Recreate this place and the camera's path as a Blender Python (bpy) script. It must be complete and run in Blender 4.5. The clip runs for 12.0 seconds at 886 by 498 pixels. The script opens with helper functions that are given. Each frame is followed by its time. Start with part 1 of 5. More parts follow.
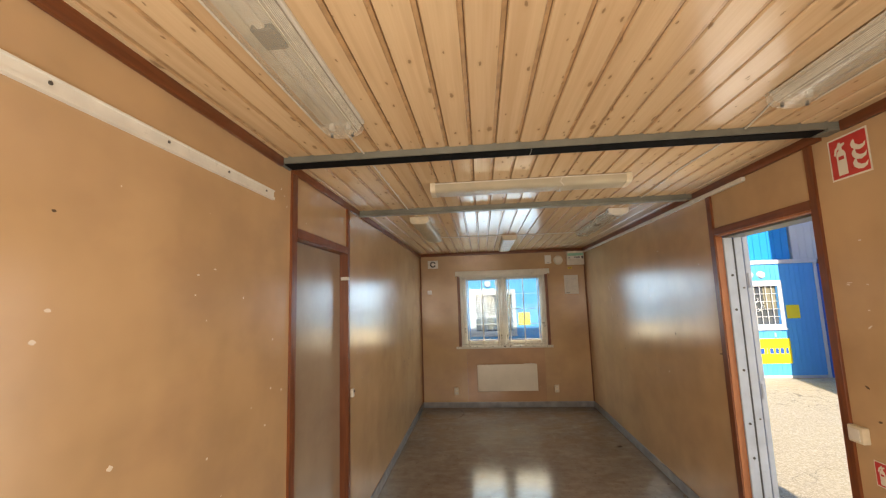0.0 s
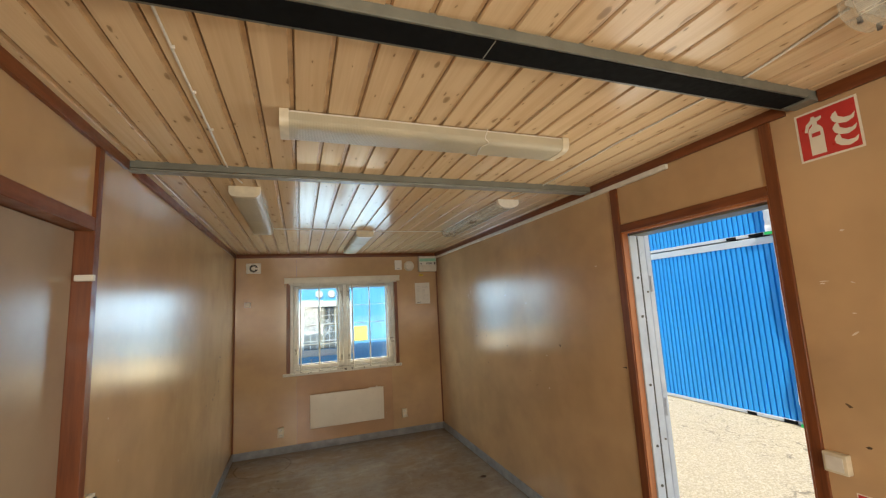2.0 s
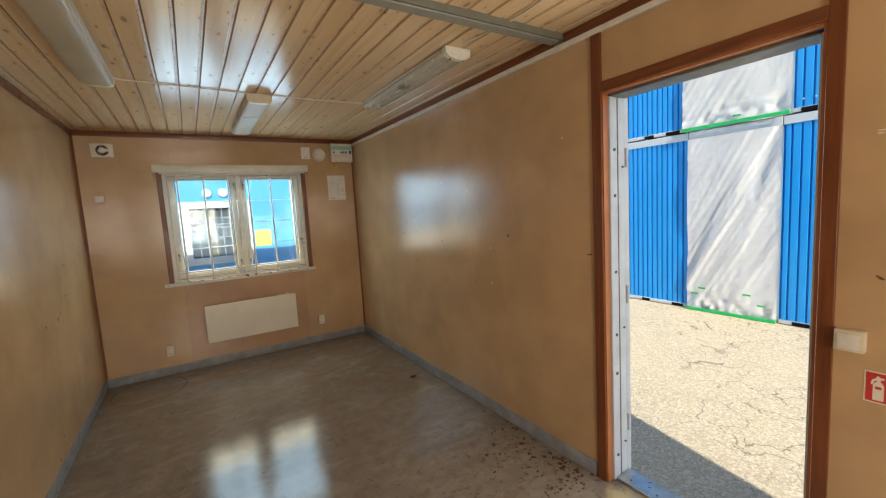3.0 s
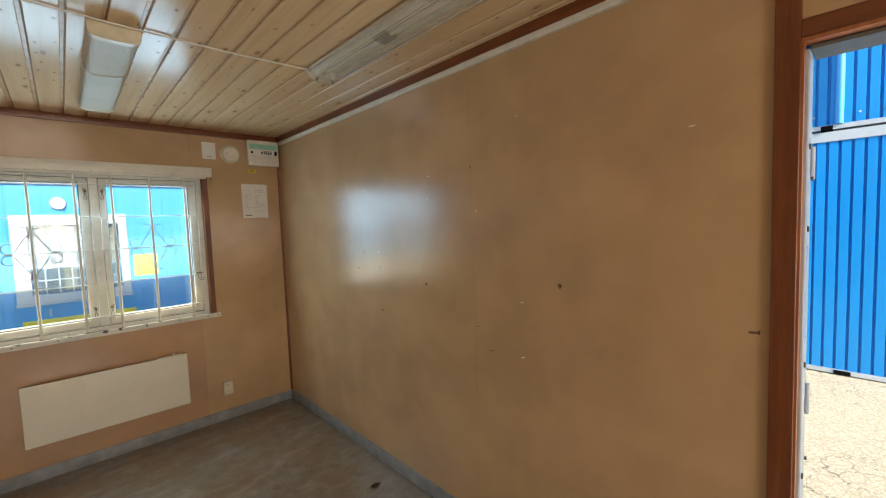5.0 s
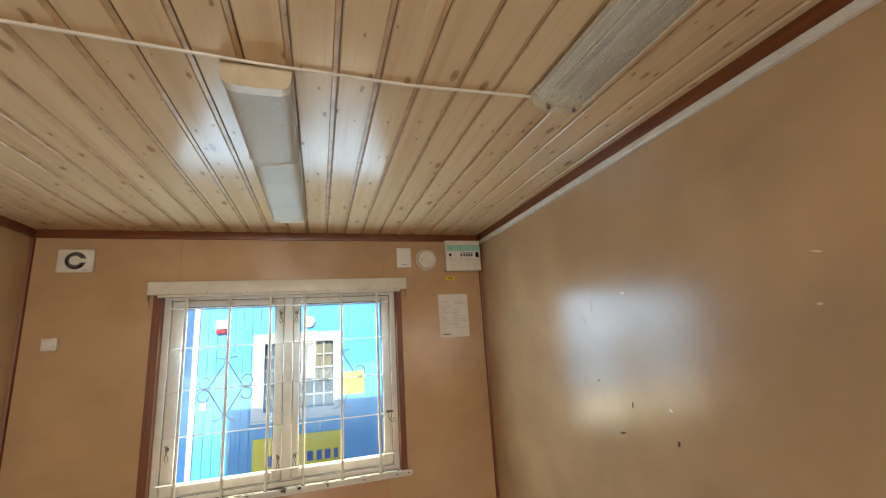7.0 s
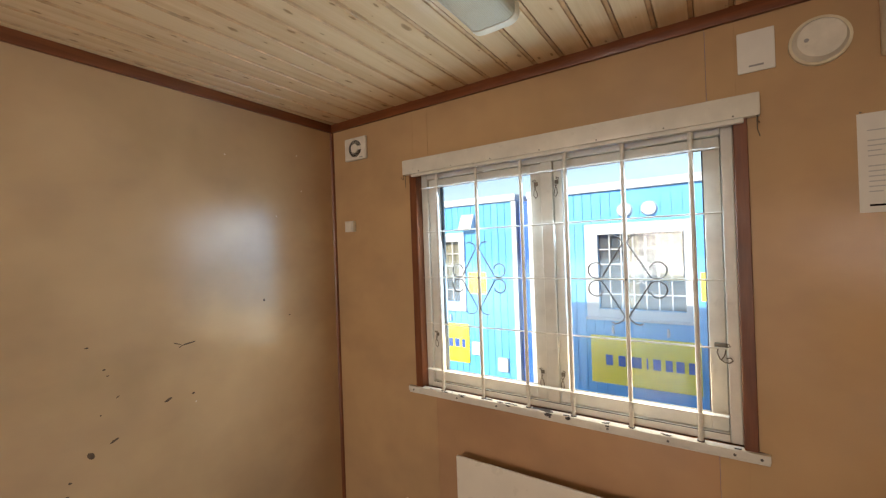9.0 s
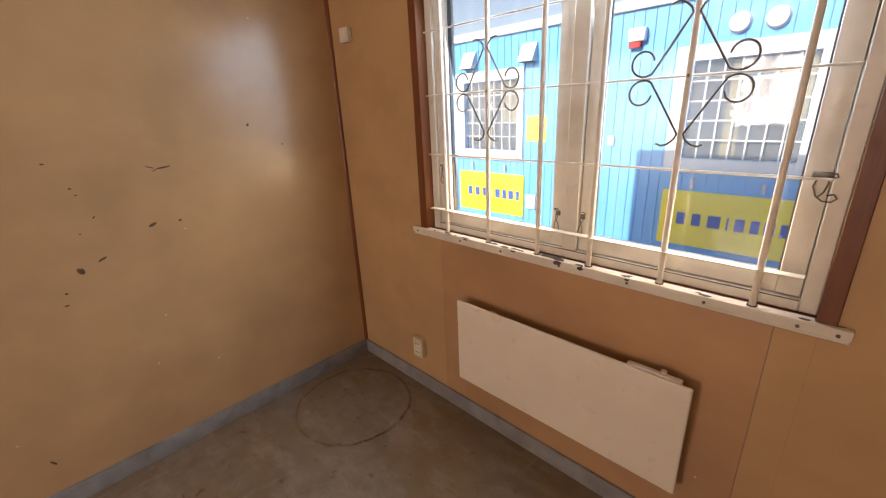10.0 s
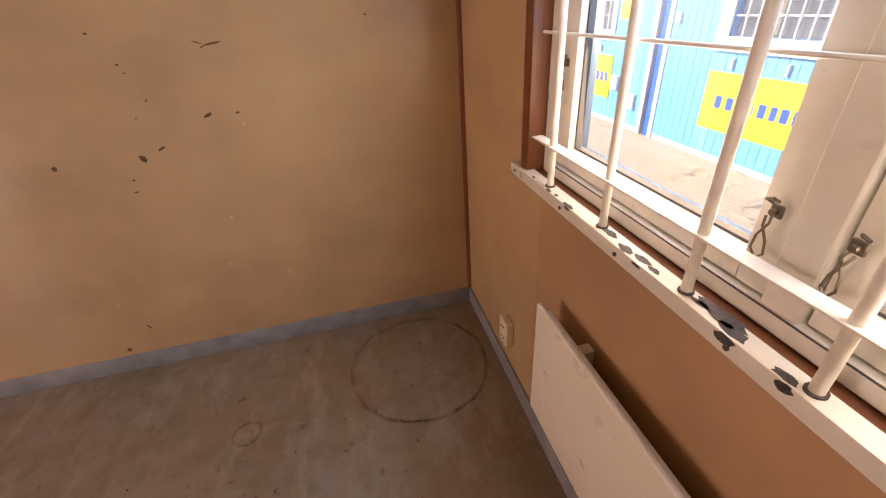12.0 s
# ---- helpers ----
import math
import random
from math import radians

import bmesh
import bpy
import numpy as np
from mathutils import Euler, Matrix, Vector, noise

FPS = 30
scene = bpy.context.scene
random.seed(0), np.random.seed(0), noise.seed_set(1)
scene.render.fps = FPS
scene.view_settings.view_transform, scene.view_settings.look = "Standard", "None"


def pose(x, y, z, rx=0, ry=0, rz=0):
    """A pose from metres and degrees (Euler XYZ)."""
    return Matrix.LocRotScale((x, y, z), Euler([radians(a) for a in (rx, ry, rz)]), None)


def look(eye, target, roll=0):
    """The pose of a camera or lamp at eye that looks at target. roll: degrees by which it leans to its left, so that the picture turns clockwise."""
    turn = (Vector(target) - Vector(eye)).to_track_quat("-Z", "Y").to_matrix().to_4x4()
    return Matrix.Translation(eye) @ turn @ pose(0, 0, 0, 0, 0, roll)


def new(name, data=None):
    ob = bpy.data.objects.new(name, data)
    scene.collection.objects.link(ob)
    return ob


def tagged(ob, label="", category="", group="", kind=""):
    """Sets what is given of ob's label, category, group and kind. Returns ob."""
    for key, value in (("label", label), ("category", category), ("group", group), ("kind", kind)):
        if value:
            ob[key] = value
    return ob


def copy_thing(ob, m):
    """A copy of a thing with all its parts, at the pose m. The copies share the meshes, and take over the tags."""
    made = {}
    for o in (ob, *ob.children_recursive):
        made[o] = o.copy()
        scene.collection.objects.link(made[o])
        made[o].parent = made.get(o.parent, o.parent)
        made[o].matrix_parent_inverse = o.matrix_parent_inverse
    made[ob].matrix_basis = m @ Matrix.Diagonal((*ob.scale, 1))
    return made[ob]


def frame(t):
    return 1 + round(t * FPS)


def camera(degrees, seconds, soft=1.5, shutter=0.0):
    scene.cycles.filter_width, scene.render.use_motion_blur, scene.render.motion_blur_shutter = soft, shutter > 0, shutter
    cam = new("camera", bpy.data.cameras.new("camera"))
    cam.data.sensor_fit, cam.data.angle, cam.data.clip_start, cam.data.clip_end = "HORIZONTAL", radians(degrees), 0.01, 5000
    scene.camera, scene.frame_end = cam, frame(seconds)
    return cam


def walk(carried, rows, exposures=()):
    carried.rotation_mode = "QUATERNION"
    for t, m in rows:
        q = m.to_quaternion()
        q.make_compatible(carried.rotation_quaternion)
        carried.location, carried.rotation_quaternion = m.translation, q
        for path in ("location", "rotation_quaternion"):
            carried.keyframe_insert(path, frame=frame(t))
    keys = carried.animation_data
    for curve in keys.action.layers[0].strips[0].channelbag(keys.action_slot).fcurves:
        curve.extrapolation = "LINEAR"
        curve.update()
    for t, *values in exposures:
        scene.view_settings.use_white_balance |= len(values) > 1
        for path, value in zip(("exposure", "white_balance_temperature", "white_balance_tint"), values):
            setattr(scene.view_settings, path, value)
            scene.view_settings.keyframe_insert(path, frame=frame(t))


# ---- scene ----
cam = camera(95.3, 12.0, soft=1.25)
PATH = [
    (0, (0.011, 0.043, 1.737), (-0.169, 2.02, 1.983), -1.8),
    (0.5, (-0.145, 0.212, 1.771), (-0.013, 2.174, 2.135), -2.8),
    (1, (-0.22, 0.433, 1.747), (0.161, 2.358, 2.134), -3.4),
    (1.5, (-0.211, 0.763, 1.758), (0.319, 2.657, 2.121), -3.0),
    (2, (-0.227, 1.083, 1.744), (0.444, 2.948, 2.011), -3.0),
    (2.5, (-0.236, 1.408, 1.708), (0.615, 3.217, 1.775), -3.5),
    (3, (-0.148, 1.725, 1.594), (0.901, 3.415, 1.386), -3.3),
    (3.2, (-0.107, 1.843, 1.567), (1.016, 3.466, 1.242), -2.9),
    (4.8, (0.135, 2.833, 1.632), (1.5, 4.276, 1.397), -2.0),
    (5, (0.174, 2.935, 1.661), (1.54, 4.39, 1.526), -2.1),
    (5.5, (0.241, 3.199, 1.713), (1.565, 4.695, 1.807), -2.4),
    (6, (0.295, 3.503, 1.775), (1.492, 5.082, 2.048), -2.6),
    (6.1, (0.315, 3.546, 1.781), (1.471, 5.15, 2.083), -2.9),
    (6.5, (0.393, 3.738, 1.776), (1.352, 5.453, 2.147), -3.2),
    (7, (0.547, 4.004, 1.774), (1.132, 5.87, 2.191), -3.5),
    (7.5, (0.668, 4.285, 1.792), (0.788, 6.239, 2.203), -3.4),
    (7.7, (0.705, 4.389, 1.812), (0.631, 6.346, 2.215), -3.5),
    (9.3, (0.997, 5.185, 1.639), (-0.237, 6.748, 1.451), -2.1),
    (9.5, (0.998, 5.287, 1.601), (-0.286, 6.784, 1.268), -2.2),
    (10, (1.024, 5.511, 1.493), (-0.315, 6.843, 0.836), -2.6),
    (10.5, (1.072, 5.736, 1.415), (-0.256, 6.917, 0.498), -2.7),
    (11, (0.979, 5.972, 1.323), (-0.354, 6.998, 0.24), -2.5),
    (11.5, (0.788, 6.172, 1.343), (-0.683, 6.924, 0.217), -3.3),
    (12, (0.669, 6.305, 1.37), (-1.01, 6.648, 0.338), -4.4),
]
EXPOSURES = [
    (0.0, 0.85, 7300, 11), (1.5, 0.88, 7050, 6), (3.0, 0.92, 6800, 6), (4.8, 1.06, 6500, 3), (5.5, 1.26, 7000, 10),
    (7.0, 1.36, 6850, 10), (7.7, 1.37, 6900, 11), (9.3, 1.22, 7300, 18), (10.0, 1.20, 8000, 28), (11.0, 1.28, 8600, 40), (12.0, 1.38, 8000, 37),
]
walk(cam, [(t, look(eye, target, roll)) for t, eye, target, roll in PATH], exposures=EXPOSURES)

# ---- world, sun, daylight in the openings ----
SUN_WAY = Vector((0.205, 1.0, -0.565)).normalized()
world = bpy.data.worlds.new("sky")
scene.world = world
world.use_nodes = True
wn = world.node_tree.nodes
sky = wn.new("ShaderNodeTexSky")
sky.sky_type, sky.sun_disc = "NISHITA", False
sky.sun_elevation = math.asin(-SUN_WAY.z)
sky.sun_rotation = math.atan2(-SUN_WAY.x, -SUN_WAY.y)
world.node_tree.links.new(sky.outputs["Color"], wn["Background"].inputs["Color"])
wn["Background"].inputs["Strength"].default_value = 0.13

sun = new("sun", bpy.data.lights.new("sun", "SUN"))
sun.data.energy, sun.data.angle, sun.data.color = 5.0, radians(0.5), (1.0, 0.95, 0.87)
sun.rotation_mode = "QUATERNION"
sun.rotation_quaternion = SUN_WAY.to_track_quat("-Z", "Y")


def daylight(name, eye, target, sx, sy, watts, color, spread=180):
    """The sky's light as it comes in through one opening."""
    la = bpy.data.lights.new(name, "AREA")
    la.shape, la.size, la.size_y, la.energy, la.color = "RECTANGLE", sx, sy, watts, color
    ob = new(name, la)
    ob.matrix_basis = look(eye, target)
    la.spread = radians(spread)
    return ob


daylight("window_daylight", (0.355, 6.862, 1.66), (0.355, 2.862, 0.59), 1.28, 0.78, 11.5, (0.52, 0.77, 1.0))
daylight("yard_daylight", (0.355, 6.862, 1.15), (0.355, 2.862, 0.95), 1.28, 0.23, 2.5, (1.0, 0.89, 0.60))
daylight("door_daylight", (1.725, 2.64, 1.07), (0.0, 2.64, 1.07), 0.70, 1.95, 8, (1.0, 0.96, 0.88))
# added lamp at the assumed, unseen rear window; brightens the near walls
daylight("rear_daylight", (-0.05, -0.985, 1.53), (-0.05, 5.0, 1.25), 1.05, 1.1, 35, (1.0, 0.96, 0.9))


# ---- materials ----
def rgb(c):
    return (*c, 1.0)


class Mat:
    """A node material that starts as a Principled surface."""

    def __init__(self, name, color=(0.5, 0.5, 0.5), rough=0.5, metal=0.0, spec=0.5, coat=0.0):
        self.m = bpy.data.materials.new(name)
        self.m.use_nodes = True
        self.t = self.m.node_tree
        self.b = self.t.nodes["Principled BSDF"]
        self.b.inputs["Base Color"].default_value = rgb(color)
        self.b.inputs["Roughness"].default_value = rough
        self.b.inputs["Metallic"].default_value = metal
        self.b.inputs["Specular IOR Level"].default_value = spec
        self.b.inputs["Coat Weight"].default_value = coat
        self.b.inputs["Coat Roughness"].default_value = 0.12
        self.co = None

    def node(self, kind, **kw):
        n = self.t.nodes.new(kind)
        for k, v in kw.items():
            if k in n.inputs:
                self.put(n.inputs[k], v)
        return n

    def put(self, socket, v):
        if isinstance(v, bpy.types.NodeSocket):
            self.t.links.new(v, socket)
        else:
            socket.default_value = v

    def coords(self, scale=(1, 1, 1), off=None):
        if self.co is None:
            self.co = self.t.nodes.new("ShaderNodeTexCoord")
        mp = self.t.nodes.new("ShaderNodeMapping")
        self.t.links.new(self.co.outputs["Object"], mp.inputs["Vector"])
        mp.inputs["Scale"].default_value = scale
        if off is not None:
            self.put(mp.inputs["Location"], off)
        return mp.outputs["Vector"]

    def noise(self, scale=5.0, detail=3.0, rough=0.55, stretch=(1, 1, 1), off=None):
        n = self.node("ShaderNodeTexNoise", Vector=self.coords(stretch, off), Scale=scale, Detail=detail, Roughness=rough)
        return n.outputs["Fac"]

    def ramp(self, fac, stops):
        r = self.t.nodes.new("ShaderNodeValToRGB")
        self.put(r.inputs["Fac"], fac)
        e = r.color_ramp.elements
        while len(e) < len(stops):
            e.new(0.5)
        for el, (p, c) in zip(e, stops):
            el.position = p
            el.color = rgb(c) if isinstance(c, tuple) else (c, c, c, 1)
        return r.outputs["Color"]

    def mix(self, fac, a, b, mode="MIX"):
        n = self.t.nodes.new("ShaderNodeMix")
        n.data_type, n.blend_type = "RGBA", mode
        self.put(n.inputs["Factor"], fac)
        for s, v in ((n.inputs[6], a), (n.inputs[7], b)):
            self.put(s, rgb(v) if isinstance(v, tuple) else v)
        return n.outputs[2]

    def math(self, op, a, b=0.0, clamp=False):
        n = self.t.nodes.new("ShaderNodeMath")
        n.operation, n.use_clamp = op, clamp
        self.put(n.inputs[0], a)
        self.put(n.inputs[1], b)
        return n.outputs[0]

    def bump(self, height, strength=0.2, dist=0.002, normal=None):
        n = self.node("ShaderNodeBump", Height=height, Strength=strength, Distance=dist)
        if normal is not None:
            self.put(n.inputs["Normal"], normal)
        self.put(self.b.inputs["Normal"], n.outputs["Normal"])
        return n.outputs["Normal"]

    def base(self, c):
        self.put(self.b.inputs["Base Color"], c)

    def rough(self, c):
        self.put(self.b.inputs["Roughness"], c)

    def island(self):
        return self.t.nodes.new("ShaderNodeNewGeometry").outputs["Random Per Island"]

    def rnd(self):
        return self.t.nodes.new("ShaderNodeObjectInfo").outputs["Random"]


def simple(name, color, rough=0.5, metal=0.0, var=0.15, scale=14.0, bump=0.08, spec=0.5):
    """Paint, plastic or metal with faint blotches, grime and relief."""
    k = Mat(name, color, rough, metal, spec)
    lo = tuple(c * (1 - var) for c in color)
    hi = tuple(min(1.0, c * (1 + var * 0.5)) for c in color)
    n = k.noise(scale, 4)
    k.base(k.mix(k.ramp(n, [(0.3, 0.0), (0.7, 1.0)]), lo, hi))
    k.rough(k.ramp(k.noise(scale * 2.3, 3), [(0.3, max(0.02, rough - 0.08)), (0.75, min(1.0, rough + 0.1))]))
    k.bump(k.noise(scale * 9, 3), bump, 0.001)
    return k.m


def laminate(name, color, dark, rough=0.29):
    """Tan wall board: blotches, window sheen clouded into the colour, faint rubbing, pale nicks."""
    k = Mat(name, color, rough)
    rosy = (dark[0] * 1.0, dark[1] * 0.94, dark[2] * 1.02)
    c = k.mix(k.noise(0.9, 1.5, 0.4), tuple(x * 1.12 for x in color), tuple(x * 0.90 for x in dark))
    c = k.mix(k.math("MULTIPLY", k.noise(0.7, 1.5, 0.4, (1, 1, 1.6), (3.1, 1.7, 0.4)), 0.45), c, rosy)
    c = k.mix(k.math("MULTIPLY", k.noise(2.6, 2, 0.45, (1, 1, 0.7)), 0.5), c, tuple(x * 0.84 for x in dark))
    smear = k.math("MULTIPLY", k.noise(1.7, 2, 0.5, (1.0, 1.0, 1.7)), k.noise(5.0, 3, 0.55, (1, 1, 0.6), (1.2, 0.4, 7.1)))
    c = k.mix(k.math("MULTIPLY", smear, 0.9), c, tuple(x * 0.66 for x in dark))
    blur = k.math("POWER", k.noise(2.9, 3, 0.55, (1, 1, 0.8), (0.3, 5.2, 2.2)), 3.0)
    c = k.mix(k.math("MULTIPLY", blur, 1.2, True), c, tuple(x * 0.62 for x in dark))
    # greyish smudges and window reflections, painted as dull clouds in the colour
    sheen_cloud = k.ramp(k.noise(2.1, 4, 0.58, (1, 1, 1.5), (6.3, 2.6, 4.9)), [(0.46, 0.0), (0.68, 1.0)])
    c = k.mix(k.math("MULTIPLY", sheen_cloud, 0.58), c, (dark[0] * 0.72, dark[1] * 0.70, dark[2] * 0.78))
    pale = k.ramp(k.noise(1.5, 3, 0.5, (1, 1, 1.2), (1.9, 7.7, 0.8)), [(0.5, 0.0), (0.72, 1.0)])
    c = k.mix(k.math("MULTIPLY", pale, 0.35), c, tuple(x * 1.12 for x in color))
    c = k.mix(k.math("MULTIPLY", k.rnd(), 0.12), c, tuple(x * 0.78 for x in dark))
    spot = k.node("ShaderNodeTexVoronoi", Vector=k.coords((1, 1, 1)), Scale=9.0)
    nick = k.math("LESS_THAN", spot.outputs["Distance"], 0.035)
    pick = k.math("GREATER_THAN", k.node("ShaderNodeSeparateColor", Color=spot.outputs["Color"]).outputs[0], 0.86)
    c = k.mix(k.math("MULTIPLY", k.math("MULTIPLY", nick, pick), 0.75), c, (0.78, 0.68, 0.55))
    k.base(c)
    k.bump(k.noise(2.0, 1), 0.3, 0.004)
    return k.m


M = {}
M["wall"] = laminate("tan_laminate", (0.655, 0.445, 0.245), (0.57, 0.375, 0.20), 0.215)
M["wall_worn"] = laminate("rosy_laminate", (0.61, 0.385, 0.215), (0.54, 0.325, 0.18), 0.26)
M["leaf"] = laminate("grey_tan_laminate", (0.46, 0.36, 0.25), (0.38, 0.28, 0.19), 0.24)


def stained(name, a, b, axis):
    k = Mat(name, a, 0.36)
    st = [26.0, 26.0, 26.0]
    st[axis] = 1.6
    g = k.noise(2.0, 6, 0.65, tuple(st))
    c = k.mix(k.ramp(g, [(0.32, 0.0), (0.68, 1.0)]), a, b)
    c = k.mix(k.math("MULTIPLY", k.ramp(k.noise(3, 3), [(0.55, 0.0), (0.8, 1.0)]), 0.4), c, tuple(x * 1.5 for x in b))
    k.base(c)
    k.rough(k.ramp(k.noise(12, 3), [(0.3, 0.28), (0.75, 0.5)]))
    k.bump(g, 0.25, 0.0012)
    return k.m


DARK, MID = (0.118, 0.032, 0.010), (0.21, 0.064, 0.020)
M["trim_x"] = stained("stained_trim_across", DARK, MID, 0)
M["trim_y"] = stained("stained_trim_along", DARK, MID, 1)
M["trim_z"] = stained("stained_trim_upright", DARK, MID, 2)
M["jamb"] = stained("orange_stained_jamb", (0.30, 0.10, 0.035), (0.42, 0.16, 0.06), 2)


def pine():
    k = Mat("lacquered_pine", (0.6, 0.42, 0.25), 0.19, spec=0.19)
    isl = k.island()
    shift = k.node("ShaderNodeCombineXYZ", X=0.0, Y=k.math("MULTIPLY", isl, 37.0), Z=k.math("MULTIPLY", isl, 11.0))
    off = shift.outputs["Vector"]
    fine = k.noise(3.0, 6, 0.6, (55, 1.2, 1), off)
    rings = k.noise(1.4, 3, 0.55, (16, 0.55, 1), off)
    c = k.mix(k.ramp(fine, [(0.3, 0.0), (0.7, 1.0)]), (0.80, 0.61, 0.385), (0.745, 0.55, 0.335))
    c = k.mix(k.math("MULTIPLY", k.ramp(rings, [(0.45, 0.0), (0.62, 1.0)]), 0.35), c, (0.54, 0.33, 0.175))
    c = k.mix(k.math("MULTIPLY", isl, 0.28), c, (0.55, 0.36, 0.20))
    wob = k.node("ShaderNodeVectorMath")
    wob.operation = "ADD"
    k.put(wob.inputs[0], k.coords((8.5, 3.4, 1), off))
    nz = k.node("ShaderNodeTexNoise", Vector=k.coords((1, 1, 1)), Scale=34.0)
    sc = k.node("ShaderNodeVectorMath")
    sc.operation = "MULTIPLY"
    k.put(sc.inputs[0], nz.outputs["Color"])
    sc.inputs[1].default_value = (0.09, 0.09, 0.0)
    k.put(wob.inputs[1], sc.outputs[0])
    for scale, reach, keep, tone in ((1.0, 0.10, 0.46, (0.16, 0.085, 0.04)), (2.1, 0.10, 0.66, (0.12, 0.06, 0.028))):
        v = k.node("ShaderNodeTexVoronoi", Vector=wob.outputs[0], Scale=scale)
        v.voronoi_dimensions = "2D"
        col = k.node("ShaderNodeSeparateColor", Color=v.outputs["Color"])
        on = k.math("GREATER_THAN", col.outputs[0], keep)
        size = k.math("MULTIPLY", k.math("ADD", k.math("MULTIPLY", col.outputs[1], 0.9), 0.25), reach)
        near = k.math("SUBTRACT", 1.0, k.math("DIVIDE", v.outputs["Distance"], size), True)
        body = k.ramp(near, [(0.0, 0.0), (0.25, 0.75), (0.6, 1.0)])
        c = k.mix(k.math("MULTIPLY", k.math("MULTIPLY", body, on), 0.70), c, tone)
        halo = k.math("SUBTRACT", 1.0, k.math("DIVIDE", v.outputs["Distance"], k.math("MULTIPLY", size, 2.6)), True)
        c = k.mix(k.math("MULTIPLY", k.math("MULTIPLY", halo, on), 0.28), c, (0.48, 0.28, 0.14))
    c = k.mix(k.math("MULTIPLY", k.noise(1.6, 2, 0.5), 0.2), c, (0.44, 0.32, 0.19))
    k.base(c)
    k.bump(rings, 0.15, 0.0010)
    return k.m


M["pine"] = pine()
M["groove"] = simple("pine_groove", (0.30, 0.17, 0.08), 0.6)
M["ledge"] = simple("brown_pine_tongue", (0.55, 0.345, 0.175), 0.35, var=0.3)


def vinyl_floor():
    k = Mat("worn_vinyl_floor", (0.25, 0.2, 0.16), 0.3)
    c = k.mix(k.ramp(k.noise(1.6, 5, 0.62), [(0.34, 0.0), (0.68, 1.0)]), (0.275, 0.240, 0.205), (0.195, 0.163, 0.132))
    c = k.mix(k.math("MULTIPLY", k.ramp(k.noise(11, 4, 0.6), [(0.40, 0.0), (0.75, 1.0)]), 0.55), c, (0.14, 0.092, 0.052))
    scr = k.ramp(k.noise(3.0, 6, 0.75, (9, 0.8, 1)), [(0.6, 0.0), (0.7, 1.0)])
    c = k.mix(k.math("MULTIPLY", scr, 0.35), c, (0.36, 0.30, 0.24))
    sp = k.node("ShaderNodeSeparateXYZ", Vector=k.coords())
    # round pot stain in the corner
    nz = k.noise(7, 4)
    wav = k.math("MULTIPLY", k.math("SUBTRACT", nz, 0.5), 0.05)
    for cx, cy, r, w, amt in ((-0.63, 6.42, 0.300, 0.0115, 1.0), (-0.645, 6.405, 0.276, 0.004, 0.22), (-0.475, 5.712, 0.050, 0.008, 0.95)):
        dx, dy = k.math("SUBTRACT", sp.outputs[0], cx), k.math("SUBTRACT", sp.outputs[1], cy)
        d = k.math("SQRT", k.math("ADD", k.math("MULTIPLY", dx, dx), k.math("MULTIPLY", dy, dy)))
        d = k.math("ADD", d, k.math("MULTIPLY", wav, 1.0 if r > 0.1 else 0.6))
        ring = k.math("SUBTRACT", 1.0, k.math("DIVIDE", k.math("ABSOLUTE", k.math("SUBTRACT", d, r)), w), True)
        brk = k.ramp(k.noise(11, 4, 0.7), [(0.38, 0.4), (0.56, 1.0)])
        c = k.mix(k.math("MULTIPLY", k.math("MULTIPLY", ring, brk), amt), c, (0.035, 0.020, 0.011))
    # brown soil ground into the far corner
    soil = k.math("MULTIPLY", k.ramp(k.noise(2.3, 6, 0.68, (1, 1, 1), (4.4, 2.0, 0)), [(0.36, 0.0), (0.58, 1.0)]), k.math("ADD", k.math("MULTIPLY", k.math("SUBTRACT", sp.outputs[1], 4.4), 0.5, True), 0.25, True))
    c = k.mix(k.math("MULTIPLY", soil, 0.72), c, (0.225, 0.152, 0.082))
    fleck = k.ramp(k.noise(17, 6, 0.75, (1, 1, 1), (0.6, 8.0, 0)), [(0.60, 0.0), (0.68, 1.0)])
    c = k.mix(k.math("MULTIPLY", fleck, 0.65), c, (0.10, 0.058, 0.026))
    rub = k.ramp(k.noise(2.2, 6, 0.7, (5, 1, 1), (7.0, 3.0, 0)), [(0.60, 0.0), (0.68, 1.0)])
    c = k.mix(k.math("MULTIPLY", rub, 0.25), c, (0.37, 0.32, 0.26))
    scrape = k.ramp(k.noise(3.4, 7, 0.72, (1.0, 2.2, 1), (2.2, 5.0, 0)), [(0.50, 0.0), (0.66, 1.0)])
    c = k.mix(k.math("MULTIPLY", scrape, 0.45), c, (0.34, 0.30, 0.25))
    drip = k.ramp(k.noise(8.0, 5, 0.7, (1, 1, 1), (9.1, 1.0, 0)), [(0.66, 0.0), (0.72, 1.0)])
    c = k.mix(k.math("MULTIPLY", drip, 0.7), c, (0.085, 0.052, 0.03))
    # trodden dirt and a pale yellow patch by the doorway
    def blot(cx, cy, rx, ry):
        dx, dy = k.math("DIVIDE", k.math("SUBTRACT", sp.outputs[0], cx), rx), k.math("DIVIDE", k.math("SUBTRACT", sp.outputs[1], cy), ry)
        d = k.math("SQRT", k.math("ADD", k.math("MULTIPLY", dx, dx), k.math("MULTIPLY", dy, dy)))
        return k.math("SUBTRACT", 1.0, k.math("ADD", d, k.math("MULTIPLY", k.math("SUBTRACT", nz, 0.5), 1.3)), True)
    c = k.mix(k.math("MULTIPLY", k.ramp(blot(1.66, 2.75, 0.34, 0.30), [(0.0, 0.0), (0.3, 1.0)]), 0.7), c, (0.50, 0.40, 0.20))
